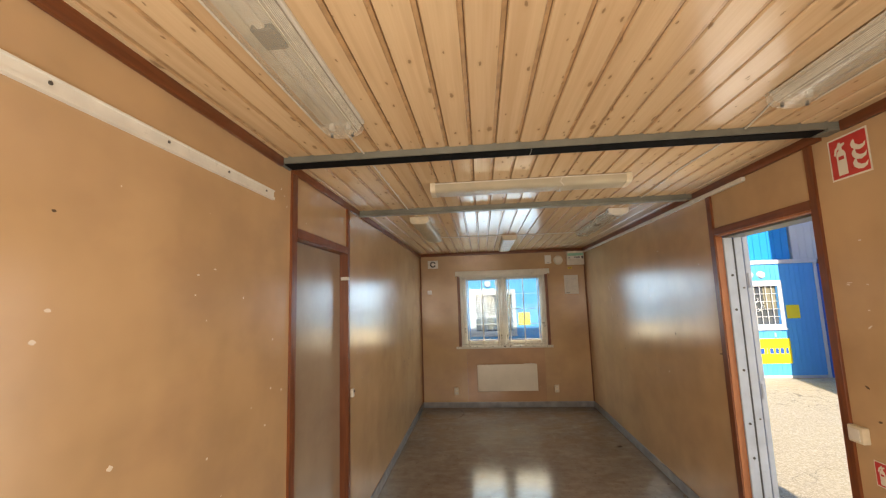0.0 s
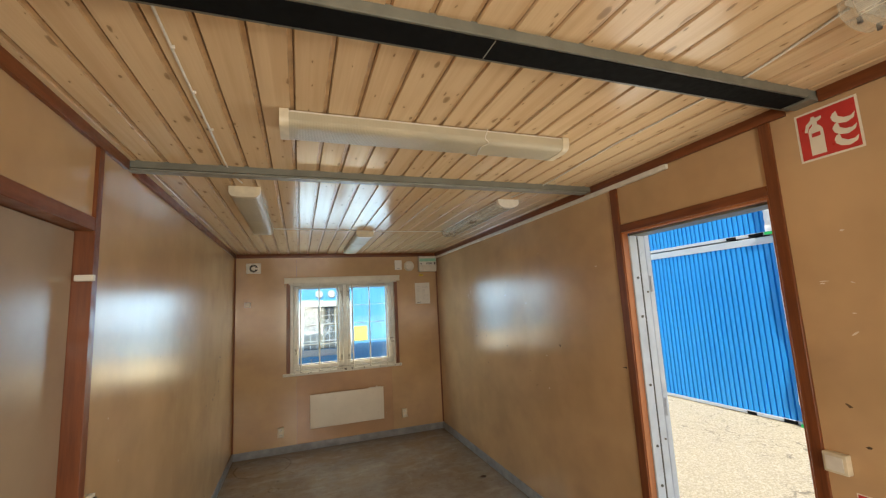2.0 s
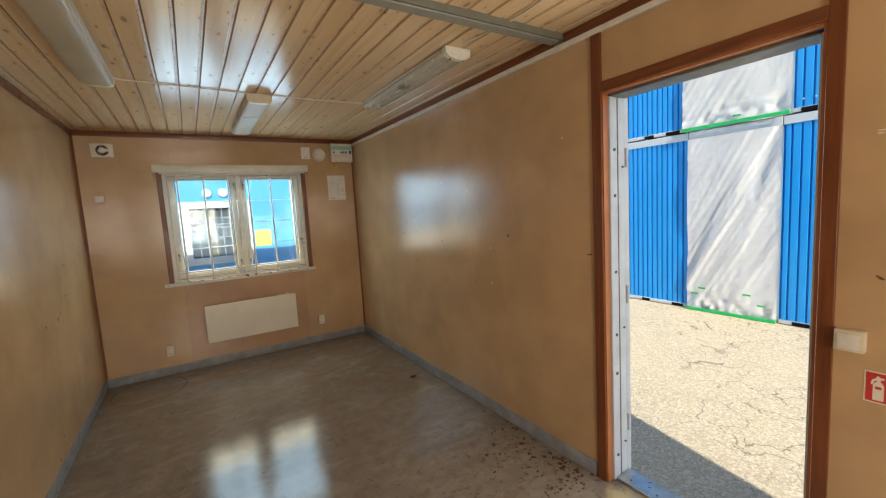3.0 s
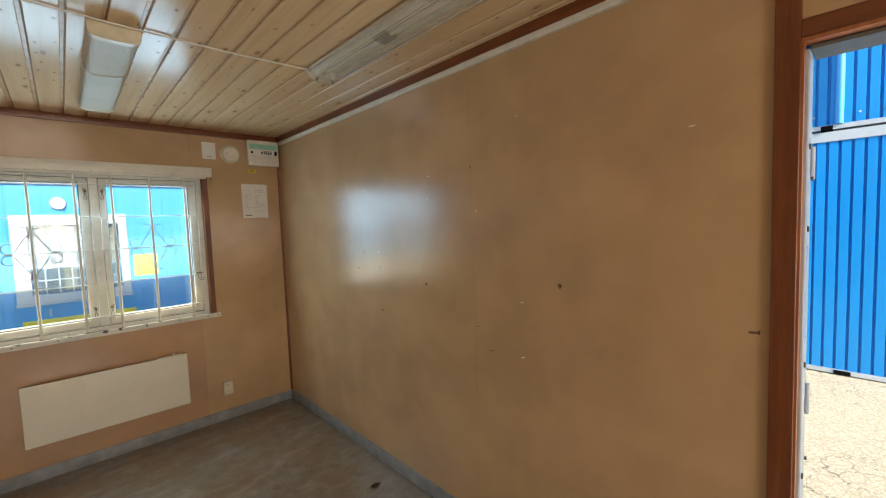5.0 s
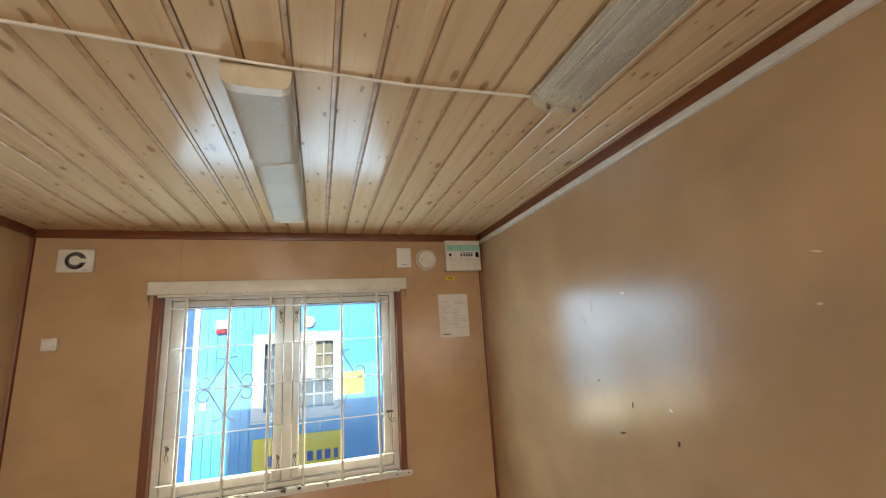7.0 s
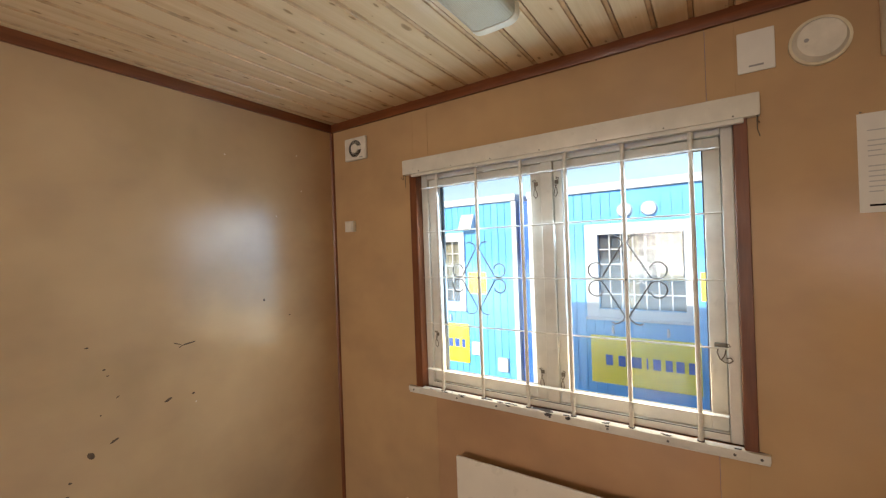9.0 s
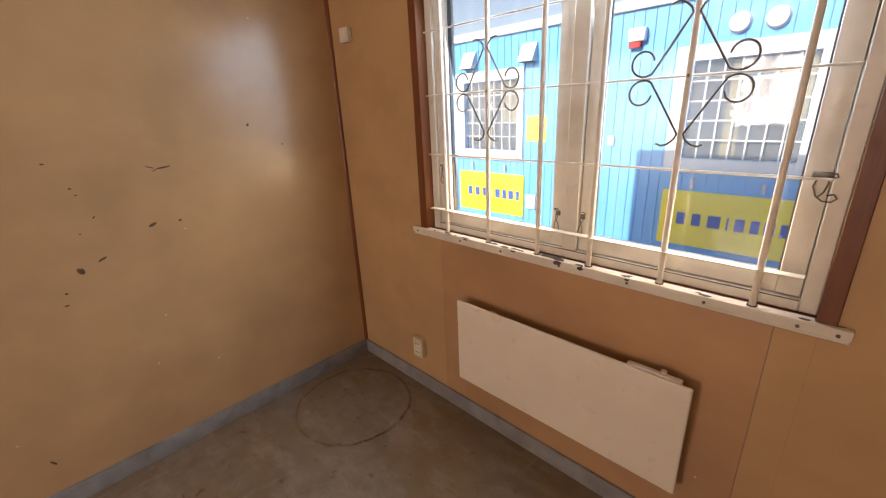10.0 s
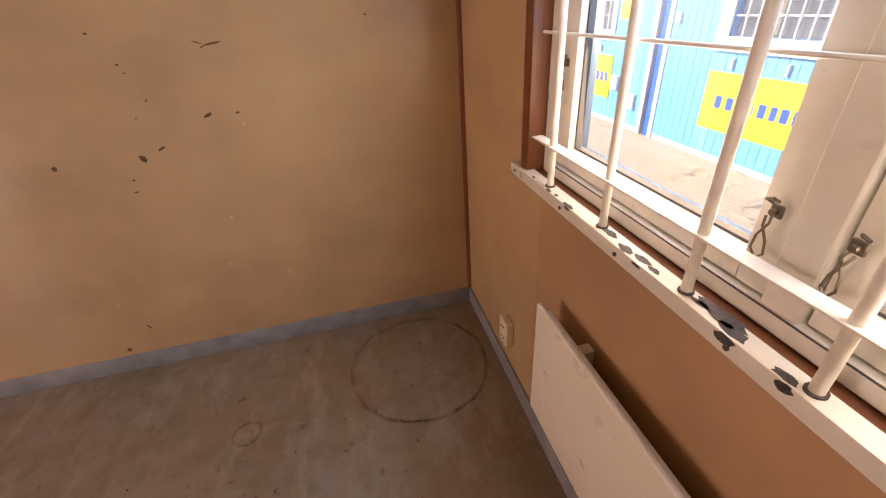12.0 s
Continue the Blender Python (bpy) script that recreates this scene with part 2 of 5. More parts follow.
    mud = k.math("MULTIPLY", k.ramp(blot(1.35, 3.35, 0.8, 0.8), [(0.0, 0.0), (0.5, 1.0)]), k.ramp(k.noise(22, 6, 0.75), [(0.56, 0.0), (0.68, 0.8)]))
    c = k.mix(mud, c, (0.045, 0.03, 0.02))
    k.base(c)
    k.rough(k.ramp(k.noise(5.0, 7, 0.75, (1.2, 6.0, 1)), [(0.50, 0.13), (0.72, 0.32)]))
    k.bump(k.noise(2.6, 3, 0.5), 0.35, 0.003)
    return k.m


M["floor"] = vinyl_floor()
M["skirting"] = simple("grey_vinyl_skirting", (0.27, 0.28, 0.30), 0.38, var=0.3, scale=9)
M["beam"] = simple("grey_painted_steel", (0.165, 0.165, 0.135), 0.42, var=0.18)
M["beam_light"] = simple("pale_grey_painted_steel", (0.25, 0.25, 0.215), 0.42, var=0.15)
M["black"] = simple("black_rubber", (0.006, 0.006, 0.006), 0.9, spec=0.1)
M["dust"] = simple("dusty_dark_metal", (0.07, 0.065, 0.055), 0.7, var=0.5, scale=30)
M["rib"] = simple("clear_rib_edge", (0.78, 0.75, 0.66), 0.25)
M["wing"] = simple("dusty_white_enamel", (0.66, 0.62, 0.50), 0.5, var=0.35, scale=7)
M["white"] = simple("white_plastic", (0.74, 0.70, 0.62), 0.35, var=0.12, scale=20)
M["cream"] = simple("yellowed_plastic", (0.70, 0.62, 0.46), 0.38, var=0.15, scale=18)
M["paint"] = simple("cream_white_paint", (0.76, 0.735, 0.665), 0.34, var=0.12, scale=10, bump=0.2)
M["enamel"] = simple("white_enamel", (0.80, 0.74, 0.64), 0.33, var=0.05, scale=6)
M["bar"] = simple("white_painted_bar", (0.77, 0.73, 0.65), 0.36, var=0.18, scale=25, bump=0.2)
M["iron"] = simple("dark_wrought_iron", (0.12, 0.115, 0.11), 0.45, 0.5)
M["zinc"] = simple("zinc_hardware", (0.17, 0.145, 0.115), 0.42, 0.7)
M["chip"] = simple("bared_dark_wood", (0.075, 0.066, 0.068), 0.6, var=0.6, scale=60)
M["gouge"] = simple("gouged_wall_core", (0.12, 0.07, 0.035), 0.8, var=0.4, scale=80)
M["nick"] = simple("pale_chipped_filler", (0.72, 0.62, 0.50), 0.8)
M["paper"] = simple("white_paper", (0.78, 0.76, 0.72), 0.7, var=0.05)
M["ink"] = simple("grey_print", (0.33, 0.33, 0.34), 0.7)
M["faint"] = simple("faint_grey_print", (0.52, 0.52, 0.53), 0.7)
M["red"] = simple("red_sign_print", (0.58, 0.045, 0.04), 0.35, var=0.12)
M["sign_white"] = simple("sign_white_print", (0.80, 0.74, 0.62), 0.35, var=0.06)
M["mint"] = simple("mint_label", (0.30, 0.62, 0.48), 0.4)
M["yellow"] = simple("yellow_label", (0.75, 0.55, 0.03), 0.4)
M["steel"] = simple("white_painted_door_steel", (0.57, 0.63, 0.71), 0.35, var=0.12, scale=8)
M["alu"] = simple("scuffed_aluminium", (0.55, 0.54, 0.52), 0.35, 0.9, var=0.25)
M["seal"] = simple("dark_rubber_seal", (0.075, 0.075, 0.078), 0.6)
M["dirt"] = simple("dry_dirt_crumbs", (0.045, 0.03, 0.02), 0.9, var=0.4, scale=50)
M["scuff"] = simple("dark_heel_scuff", (0.085, 0.068, 0.055), 0.4, var=0.5, scale=40)
M["leaf_litter"] = simple("withered_leaf", (0.09, 0.045, 0.02), 0.8, var=0.4, scale=60)


def sheet(name, color, see, rough):
    """A thin plastic cover that lets part of the view through."""
    k = Mat(name, color, rough)
    g = k.t.nodes.new("ShaderNodeBsdfTransparent")
    mx = k.t.nodes.new("ShaderNodeMixShader")
    c = k.mix(k.ramp(k.noise(5, 4, 0.6), [(0.35, 0.0), (0.75, 1.0)]), color, tuple(x * 0.82 for x in color))
    k.base(c)
    k.bump(k.noise(4, 2, 0.5, (60, 60, 60)), 0.25, 0.001)
    mx.inputs[0].default_value = see
    k.t.links.new(k.b.outputs[0], mx.inputs[1])
    k.t.links.new(g.outputs[0], mx.inputs[2])
    k.t.links.new(mx.outputs[0], k.t.nodes["Material Output"].inputs["Surface"])
    return k.m


M["clear"] = sheet("clear_ribbed_diffuser", (0.80, 0.75, 0.62), 0.74, 0.16)
def prismatic(m):
    """Fine square prisms pressed into a lamp cover."""
    t = m.node_tree
    b = t.nodes["Principled BSDF"]
    co, add, bump = t.nodes.new("ShaderNodeTexCoord"), t.nodes.new("ShaderNodeMath"), t.nodes.new("ShaderNodeBump")
    for i, axis in enumerate("XY"):
        w = t.nodes.new("ShaderNodeTexWave")
        w.bands_direction = axis
        w.inputs["Scale"].default_value = 55.0
        t.links.new(co.outputs["Object"], w.inputs["Vector"])
        t.links.new(w.outputs["Fac"], add.inputs[i])
    bump.inputs["Strength"].default_value, bump.inputs["Distance"].default_value = 0.5, 0.0012
    t.links.new(add.outputs[0], bump.inputs["Height"])
    t.links.new(bump.outputs["Normal"], b.inputs["Normal"])
    return m


M["frost"] = prismatic(sheet("frosted_yellowed_diffuser", (0.56, 0.50, 0.36), 0.12, 0.28))


def pane():
    k = Mat("window_glass", (1, 1, 1), 0.0)
    t = k.t
    g, gl = t.nodes.new("ShaderNodeBsdfTransparent"), t.nodes.new("ShaderNodeBsdfGlossy")
    g.inputs[0].default_value = (0.77, 0.81, 0.82, 1)
    gl.inputs["Roughness"].default_value = 0.01
    lw, mx = t.nodes.new("ShaderNodeLayerWeight"), t.nodes.new("ShaderNodeMixShader")
    edge = k.math("POWER", lw.outputs["Facing"], 5.0)
    lw.inputs[0].default_value = 0.5
    t.links.new(k.math("ADD", k.math("MULTIPLY", edge, 0.5), 0.022), mx.inputs[0])
    t.links.new(g.outputs[0], mx.inputs[1])
    t.links.new(gl.outputs[0], mx.inputs[2])
    # dust on the glass
    tr, dm = t.nodes.new("ShaderNodeBsdfTranslucent"), t.nodes.new("ShaderNodeMixShader")
    tr.inputs[0].default_value = (0.9, 0.9, 0.88, 1)
    k.put(dm.inputs[0], k.ramp(k.noise(2.6, 5, 0.6), [(0.3, 0.018), (0.75, 0.045)]))
    t.links.new(mx.outputs[0], dm.inputs[1])
    t.links.new(tr.outputs[0], dm.inputs[2])
    t.links.new(dm.outputs[0], t.nodes["Material Output"].inputs["Surface"])
    return k.m


M["glass"] = pane()


def painted_metal(name, color, faded, rough=0.4):
    k = Mat(name, color, rough)
    c = k.mix(k.ramp(k.noise(0.7, 5, 0.6), [(0.35, 0.0), (0.7, 1.0)]), color, faded)
    run = k.ramp(k.noise(3, 5, 0.7, (3, 3, 0.15)), [(0.55, 0.0), (0.75, 1.0)])
    c = k.mix(k.math("MULTIPLY", run, 0.25), c, tuple(x * 0.7 for x in color))
    k.base(c)
    k.rough(k.ramp(k.noise(5, 3), [(0.3, rough - 0.08), (0.8, rough + 0.12)]))
    k.bump(k.noise(2.5, 2), 0.25, 0.004)
    return k.m


M["blue"] = painted_metal("strong_blue_painted_steel", (0.006, 0.25, 0.66), (0.012, 0.28, 0.70))
M["light_blue"] = painted_metal("light_blue_cladding", (0.065, 0.37, 0.80), (0.095, 0.40, 0.82))
M["deep_blue"] = painted_metal("deep_blue_corner_post", (0.005, 0.10, 0.50), (0.01, 0.13, 0.55))
M["frame_grey"] = painted_metal("pale_grey_container_frame", (0.50, 0.54, 0.58), (0.42, 0.46, 0.50))
M["roof_white"] = painted_metal("white_roof_edge", (0.62, 0.63, 0.63), (0.54, 0.55, 0.56))
M["sign_yellow"] = painted_metal("yellow_sign_board", (0.90, 0.74, 0.025), (0.86, 0.70, 0.03))
M["sign_blue"] = simple("blue_sign_print", (0.02, 0.09, 0.40), 0.4)
M["green"] = simple("green_tape", (0.01, 0.42, 0.10), 0.35)
M["dark_glass"] = simple("dark_window_pane", (0.085, 0.095, 0.10), 0.08, var=0.4, scale=2.0)
M["curtain"] = simple("pale_curtain", (0.22, 0.20, 0.13), 0.8, var=0.3, scale=3)
M["red_lamp"] = simple("red_lamp_lens", (0.6, 0.03, 0.03), 0.25)


def tarp():
    k = Mat("silver_white_tarpaulin", (0.8, 0.81, 0.82), 0.36)
    c = k.mix(k.ramp(k.noise(1.5, 4), [(0.35, 0.0), (0.7, 1.0)]), (0.84, 0.85, 0.86), (0.90, 0.90, 0.91))
    k.base(c)
    k.bump(k.noise(7, 5, 0.6, (1, 1, 0.5)), 0.6, 0.010)
    return k.m


M["tarp"] = tarp()


def asphalt():
    k = Mat("dusty_cracked_asphalt", (0.2, 0.18, 0.15), 0.85)
    grit = k.noise(95, 4, 0.7)
    c = k.mix(k.ramp(grit, [(0.35, 0.0), (0.65, 1.0)]), (0.38, 0.305, 0.205), (0.71, 0.59, 0.415))
    c = k.mix(k.math("MULTIPLY", k.ramp(k.noise(0.9, 5, 0.62), [(0.4, 0.0), (0.66, 1.0)]), 0.45), c, (0.60, 0.50, 0.33))
    peb = k.node("ShaderNodeTexVoronoi", Vector=k.coords(), Scale=62.0)
    tone = k.node("ShaderNodeSeparateColor", Color=peb.outputs["Color"]).outputs[0]
    c = k.mix(k.math("MULTIPLY", k.math("POWER", tone, 3.0), 0.6), c, (0.66, 0.58, 0.44))
    c = k.mix(k.math("MULTIPLY", k.math("SUBTRACT", 1.0, tone), 0.35), c, (0.16, 0.125, 0.085))
    nz = k.node("ShaderNodeTexNoise", Vector=k.coords(), Scale=3.2, Detail=6.0)
    sc = k.node("ShaderNodeVectorMath")
    sc.operation = "MULTIPLY_ADD"
    k.put(sc.inputs[0], nz.outputs["Color"])
    sc.inputs[1].default_value = (0.55, 0.55, 0.0)
    k.put(sc.inputs[2], k.coords())
    v = k.node("ShaderNodeTexVoronoi", Vector=sc.outputs[0], Scale=3.4)
    v.feature = "DISTANCE_TO_EDGE"
    crack = k.math("LESS_THAN", v.outputs["Distance"], k.math("MULTIPLY", k.math("SUBTRACT", k.noise(5, 5, 0.7), 0.34), 0.075))
    zone = k.ramp(k.noise(0.55, 3), [(0.47, 0.0), (0.55, 1.0)])
    crack = k.math("MULTIPLY", crack, zone)
    c = k.mix(k.math("MULTIPLY", crack, 0.6), c, (0.10, 0.08, 0.06))
    k.base(c)
    k.bump(k.math("SUBTRACT", grit, k.math("MULTIPLY", crack, 2.0)), 0.6, 0.006)
    return k.m


M["asphalt"] = asphalt()


# ---- building helpers ----
def box(bm, a, b, bevel=0.0, seg=1):
    """A box between two corners, with its edges rounded if asked."""
    a, b = [min(p, q) for p, q in zip(a, b)], [max(p, q) for p, q in zip(a, b)]
    mid = [(p + q) / 2 for p, q in zip(a, b)]
    made = bmesh.ops.create_cube(bm, size=1.0, matrix=Matrix.LocRotScale(mid, None, [q - p for p, q in zip(a, b)]))
    if bevel:
        edges = list({e for v in made["verts"] for e in v.link_edges})
        bmesh.ops.bevel(bm, geom=edges, offset=bevel, segments=seg, affect="EDGES", profile=0.6)
    return bm


def slab(*args, **kw):
    return box(bmesh.new(), *args, **kw)


def rod(bm, a, b, r, seg=12, r2=None):
    a, b = Vector(a), Vector(b)
    m = Matrix.Translation((a + b) / 2) @ (b - a).to_track_quat("Z", "Y").to_matrix().to_4x4()
    bmesh.ops.create_cone(bm, cap_ends=True, segments=seg, radius1=r, radius2=r if r2 is None else r2, depth=(b - a).length, matrix=m)
    return bm


def tube(bm, pts, r, seg=8):
    """A round wire along a line of points."""
    pts = [Vector(p) for p in pts]
    loops = []
    for i, p in enumerate(pts):
        d = (pts[min(i + 1, len(pts) - 1)] - pts[max(i - 1, 0)]).normalized()
        up = Vector((0, 1, 0)) if abs(d.y) < 0.9 else Vector((1, 0, 0))
        s = d.cross(up).normalized()
        u = s.cross(d)
        loops.append([bm.verts.new(p + r * (math.cos(2 * math.pi * j / seg) * s + math.sin(2 * math.pi * j / seg) * u)) for j in range(seg)])
    for la, lb in zip(loops, loops[1:]):
        for j in range(seg):
            bm.faces.new((la[j], la[(j + 1) % seg], lb[(j + 1) % seg], lb[j]))
    bm.faces.new(loops[0][::-1])
    bm.faces.new(loops[-1])
    return bm


def prism(bm, pts, push):
    """A flat outline pushed out along a vector."""
    push = Vector(push)
    lo = [bm.verts.new(p) for p in pts]
    hi = [bm.verts.new(Vector(p) + push) for p in pts]
    n = len(pts)
    bm.faces.new(lo[::-1])
    bm.faces.new(hi)
    for i in range(n):
        bm.faces.new((lo[i], lo[(i + 1) % n], hi[(i + 1) % n], hi[i]))
    bmesh.ops.recalc_face_normals(bm, faces=bm.faces)
    return bm


def origin(ob):
    p = Vector((0, 0, 0))
    while ob is not None:
        p += ob.location
        ob = ob.parent
    return p


def link_mesh(name, bm, material, at, smooth):
    me = bpy.data.meshes.new(name)
    bm.to_mesh(me)
    bm.free()
    me.transform(Matrix.Translation(-at))
    me.materials.append(material)
    if smooth:
        me.polygons.foreach_set("use_smooth", [True] * len(me.polygons))
        me.set_sharp_from_angle(angle=radians(38))
    return new(name, me)


def part(name, bm, material, parent, label="", smooth=True):
    """One mesh under a thing or a part; bm is in world metres."""
    ob = link_mesh(name, bm, material, origin(parent), smooth)
    ob.parent = parent
    return tagged(ob, label)


def thing(name, at, label, category, group=""):
    ob = new(name)
    ob.empty_display_size = 0.1
    ob.location = at
    return tagged(ob, label, category, group)


def single(name, bm, material, at, label, category, group="", kind="", smooth=True):
    ob = link_mesh(name, bm, material, Vector(at), smooth)
    ob.location = at
    return tagged(ob, label, category, group, kind)


def blob(bm, centre, u, v, ru, rv, push, seed, n=13):
    """A small ragged flake lying in the plane of u and v."""
    rng = random.Random(seed)
    c, u, v = Vector(centre), Vector(u), Vector(v)
    pts = []
    for i in range(n):
        a = 2 * math.pi * i / n
        k = rng.uniform(0.70, 1.10)
        pts.append(c + u * (ru * k * math.cos(a)) + v * (rv * k * math.sin(a)))
    return prism(bm, pts, push)


X, Y, Z = Vector((1, 0, 0)), Vector((0, 1, 0)), Vector((0, 0, 1))
XL, XR, YE, YB, ZC = -1.0, 1.70, 6.78, -1.0, 2.495
DY0, DY1, DZ = 2.215, 3.080, 2.13          # doorway in the east wall
RX0, RX1 = -0.62, 0.52                     # assumed rear window, out of view
LY0, LY1, LZ = 2.165, 3.02, 2.102          # closed door in the west wall
WX0, WX1, WZ0, WZ1 = -0.360, 1.062, 0.945, 2.105   # window opening

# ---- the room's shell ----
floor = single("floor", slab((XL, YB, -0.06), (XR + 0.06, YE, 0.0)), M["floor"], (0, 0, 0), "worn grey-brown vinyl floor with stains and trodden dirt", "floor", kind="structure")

base = single("floor_base", slab((XL - 0.17, YB - 0.16, -0.25), (XR + 0.17, YE + 0.17, -0.064)), M["deep_blue"], (0, 0, -0.25), "blue steel base frame under the cabin on the asphalt", "floor", kind="structure")

wall_w = single("wall_west", bmesh.new(), M["deep_blue"], (0, 0, 0), "long tan laminate wall with a closed door", "wall", kind="structure")
wall_e = single("wall_east", bmesh.new(), M["deep_blue"], (0, 0, 0), "long tan laminate wall with an open doorway", "wall", kind="structure")
wall_n = single("wall_north", bmesh.new(), M["deep_blue"], (0, 0, 0), "tan laminate end wall with a barred window", "wall", kind="structure")
wall_s = single("wall_south", bmesh.new(), M["deep_blue"], (0, 0, 0), "plain tan laminate end wall", "wall", kind="structure")


def core(ob, boxes):
    bm = bmesh.new()
    for a, b in boxes:
        box(bm, a, b)
    bm.to_mesh(ob.data)
    bm.free()


T = 0.008
core(wall_w, [((-1.17, YB, -0.06), (XL - T, LY0, 2.52)), ((-1.17, LY1, -0.06), (XL - T, YE, 2.52)), ((-1.17, LY0, LZ), (XL - T, LY1, 2.52)), ((-1.17, LY0, -0.06), (-1.10, LY1, LZ))])
core(wall_e, [((XR + T, YB, -0.06), (1.87, DY0, 2.52)), ((XR + T, DY1, -0.06), (1.87, YE, 2.52)), ((XR + T, DY0, DZ), (1.87, DY1, 2.52)), ((XR + 0.062, DY0, -0.06), (1.87, DY1, -0.03))])
core(wall_n, [((-1.17, YE + T, -0.06), (WX0, 6.95, 2.52)), ((WX1, YE + T, -0.06), (1.87, 6.95, 2.52)), ((WX0, YE + T, WZ1), (WX1, 6.95, 2.52)), ((WX0, YE + T, -0.06), (WX1, 6.95, WZ0))])
core(wall_s, [((-1.17, -1.16, -0.06), (RX0, YB - T, 2.52)), ((RX1, -1.16, -0.06), (1.87, YB - T, 2.52)), ((RX0, -1.16, WZ1), (RX1, YB - T, 2.52)), ((RX0, -1.16, -0.06), (RX1, YB - T, WZ0))])
roof = single("roof", slab((-1.17, -1.16, 2.522), (1.87, 6.95, 2.72)), M["roof_white"], (0, 0, 2.522), "flat steel roof of the cabin", "roof", kind="structure")

G = 0.0004


def panel(wall, a, b, mat="wall"):
    part("panel", slab(a, b, bevel=0.0005), M[mat], wall, smooth=False)


def side_panels(wall, x, cuts, z0=0.0, z1=ZC):
    s = -T if x == XL else T
    for y0, y1 in zip(cuts, cuts[1:]):
        panel(wall, (x, y0 + G, z0), (x + s, y1 - G, z1))


side_panels(wall_w, XL, [YB, -0.13, LY0 - 0.03])
side_panels(wall_w, XL, [LY1 + 0.02, 4.335, YE])
panel(wall_w, (XL, LY0 - 0.02, LZ + 0.01), (XL - T, LY1 + 0.01, ZC))
side_panels(wall_e, XR, [YB, -0.2, DY0 - 0.02])
side_panels(wall_e, XR, [DY1 + 0.03, 4.335, YE])
panel(wall_e, (XR, DY0 - 0.015, DZ + 0.02), (XR + T, DY1 + 0.025, ZC))
panel(wall_n, (XL, YE, 0), (-0.262 - G, YE + T, ZC))
panel(wall_n, (0.976 + G, YE, 0), (XR, YE + T, ZC))
panel(wall_n, (-0.262 + G, YE, 0), (0.976 - G, YE + T, WZ0 - 0.002), "wall_worn")
panel(wall_n, (-0.262 + G, YE, WZ1 + 0.002), (0.976 - G, YE + T, ZC))
for a, b in (((XL, 0), (RX0, ZC)), ((RX1, 0), (XR, ZC)), ((RX0, 0), (RX1, WZ0)), ((RX0, WZ1), (RX1, ZC))):
    panel(wall_s, (a[0], YB, a[1]), (b[0], YB - T, b[1]))

# window side strips of the end panels are cut back to the opening
for ob in [o for o in wall_n.children if o.data.materials[0] == M["wall"]]:
    bb = [Vector(c) for c in ob.bound_box]
    lo, hi = min(c.x for c in bb), max(c.x for c in bb)
    if lo < WX0 < hi or lo < WX1 < hi:
        left = lo < WX0
        bpy.data.objects.remove(ob)
        if left:
            panel(wall_n, (XL, YE, 0), (WX0, YE + T, ZC))
            panel(wall_n, (WX0, YE, 0), (-0.262 - G, YE + T, WZ0 - 0.002))
            panel(wall_n, (WX0, YE, WZ1 + 0.002), (-0.262 - G, YE + T, ZC))
        else:
            panel(wall_n, (WX1, YE, 0), (XR, YE + T, ZC))
            panel(wall_n, (0.976 + G, YE, 0), (WX1, YE + T, WZ0 - 0.002))
            panel(wall_n, (0.976 + G, YE, WZ1 + 0.002), (WX1, YE + T, ZC))


# ---- boarded ceiling ----
def ceiling_boards():
    bm = bmesh.new()
    rng = random.Random(4)
    W, n, x0 = 0.1176, 24, -1.0626
    runs = ((YB, 2.04), (2.04, 3.345), (3.345, YE))
    for y0, y1 in runs:
        for i in range(n):
            x = x0 + i * W + (0.012 if y0 > 3 else 0.0)
            t0, t1 = rng.uniform(-0.0008, 0.0008), rng.uniform(-0.0008, 0.0008)
            prof = [(0.0, 0.010), (0.0, 0.006), (0.0035, t0), (W - 0.0185, t1), (W - 0.0155, 0.0045), (W - 0.004, 0.005), (W - 0.0035, 0.010)]
            rows = []
            for y in (y0 + 0.001, (y0 + y1) / 2, y1 - 0.001):
                bend = rng.uniform(-0.0006, 0.0006)
                rows.append([bm.verts.new((max(XL + 0.0005 + j * 1e-5, min(x + px, XR - 0.0005 + j * 1e-5)), y, ZC + pz + bend)) for j, (px, pz) in enumerate(prof)])
            for ra, rb in zip(rows, rows[1:]):
                for j in range(len(prof) - 1):
                    f = bm.faces.new((ra[j], ra[j + 1], rb[j + 1], rb[j]))
                    f.material_index = 1 if j >= 3 or j == 0 else 0
    bmesh.ops.recalc_face_normals(bm, faces=bm.faces)
    for f in bm.faces:
        if f.normal.z > 0:
            f.normal_flip()
    return bm


ceiling = single("ceiling", ceiling_boards(), M["pine"], (0, 0, 0), "lacquered knotty pine board ceiling", "ceiling", kind="structure", smooth=False)
ceiling.data.materials.append(M["ledge"])
deck = single("ceiling_deck", slab((XL, YB, ZC + 0.011), (XR, YE, 2.521)), M["groove"], (0, 0, ZC), "dark board backing above the pine boards", "ceiling", kind="structure")


def trim(name, a, b, mat, label, bevel=0.003):
    return single(name, slab(a, b, bevel=bevel, seg=2), M[mat], a, label, "trim", kind="structure")


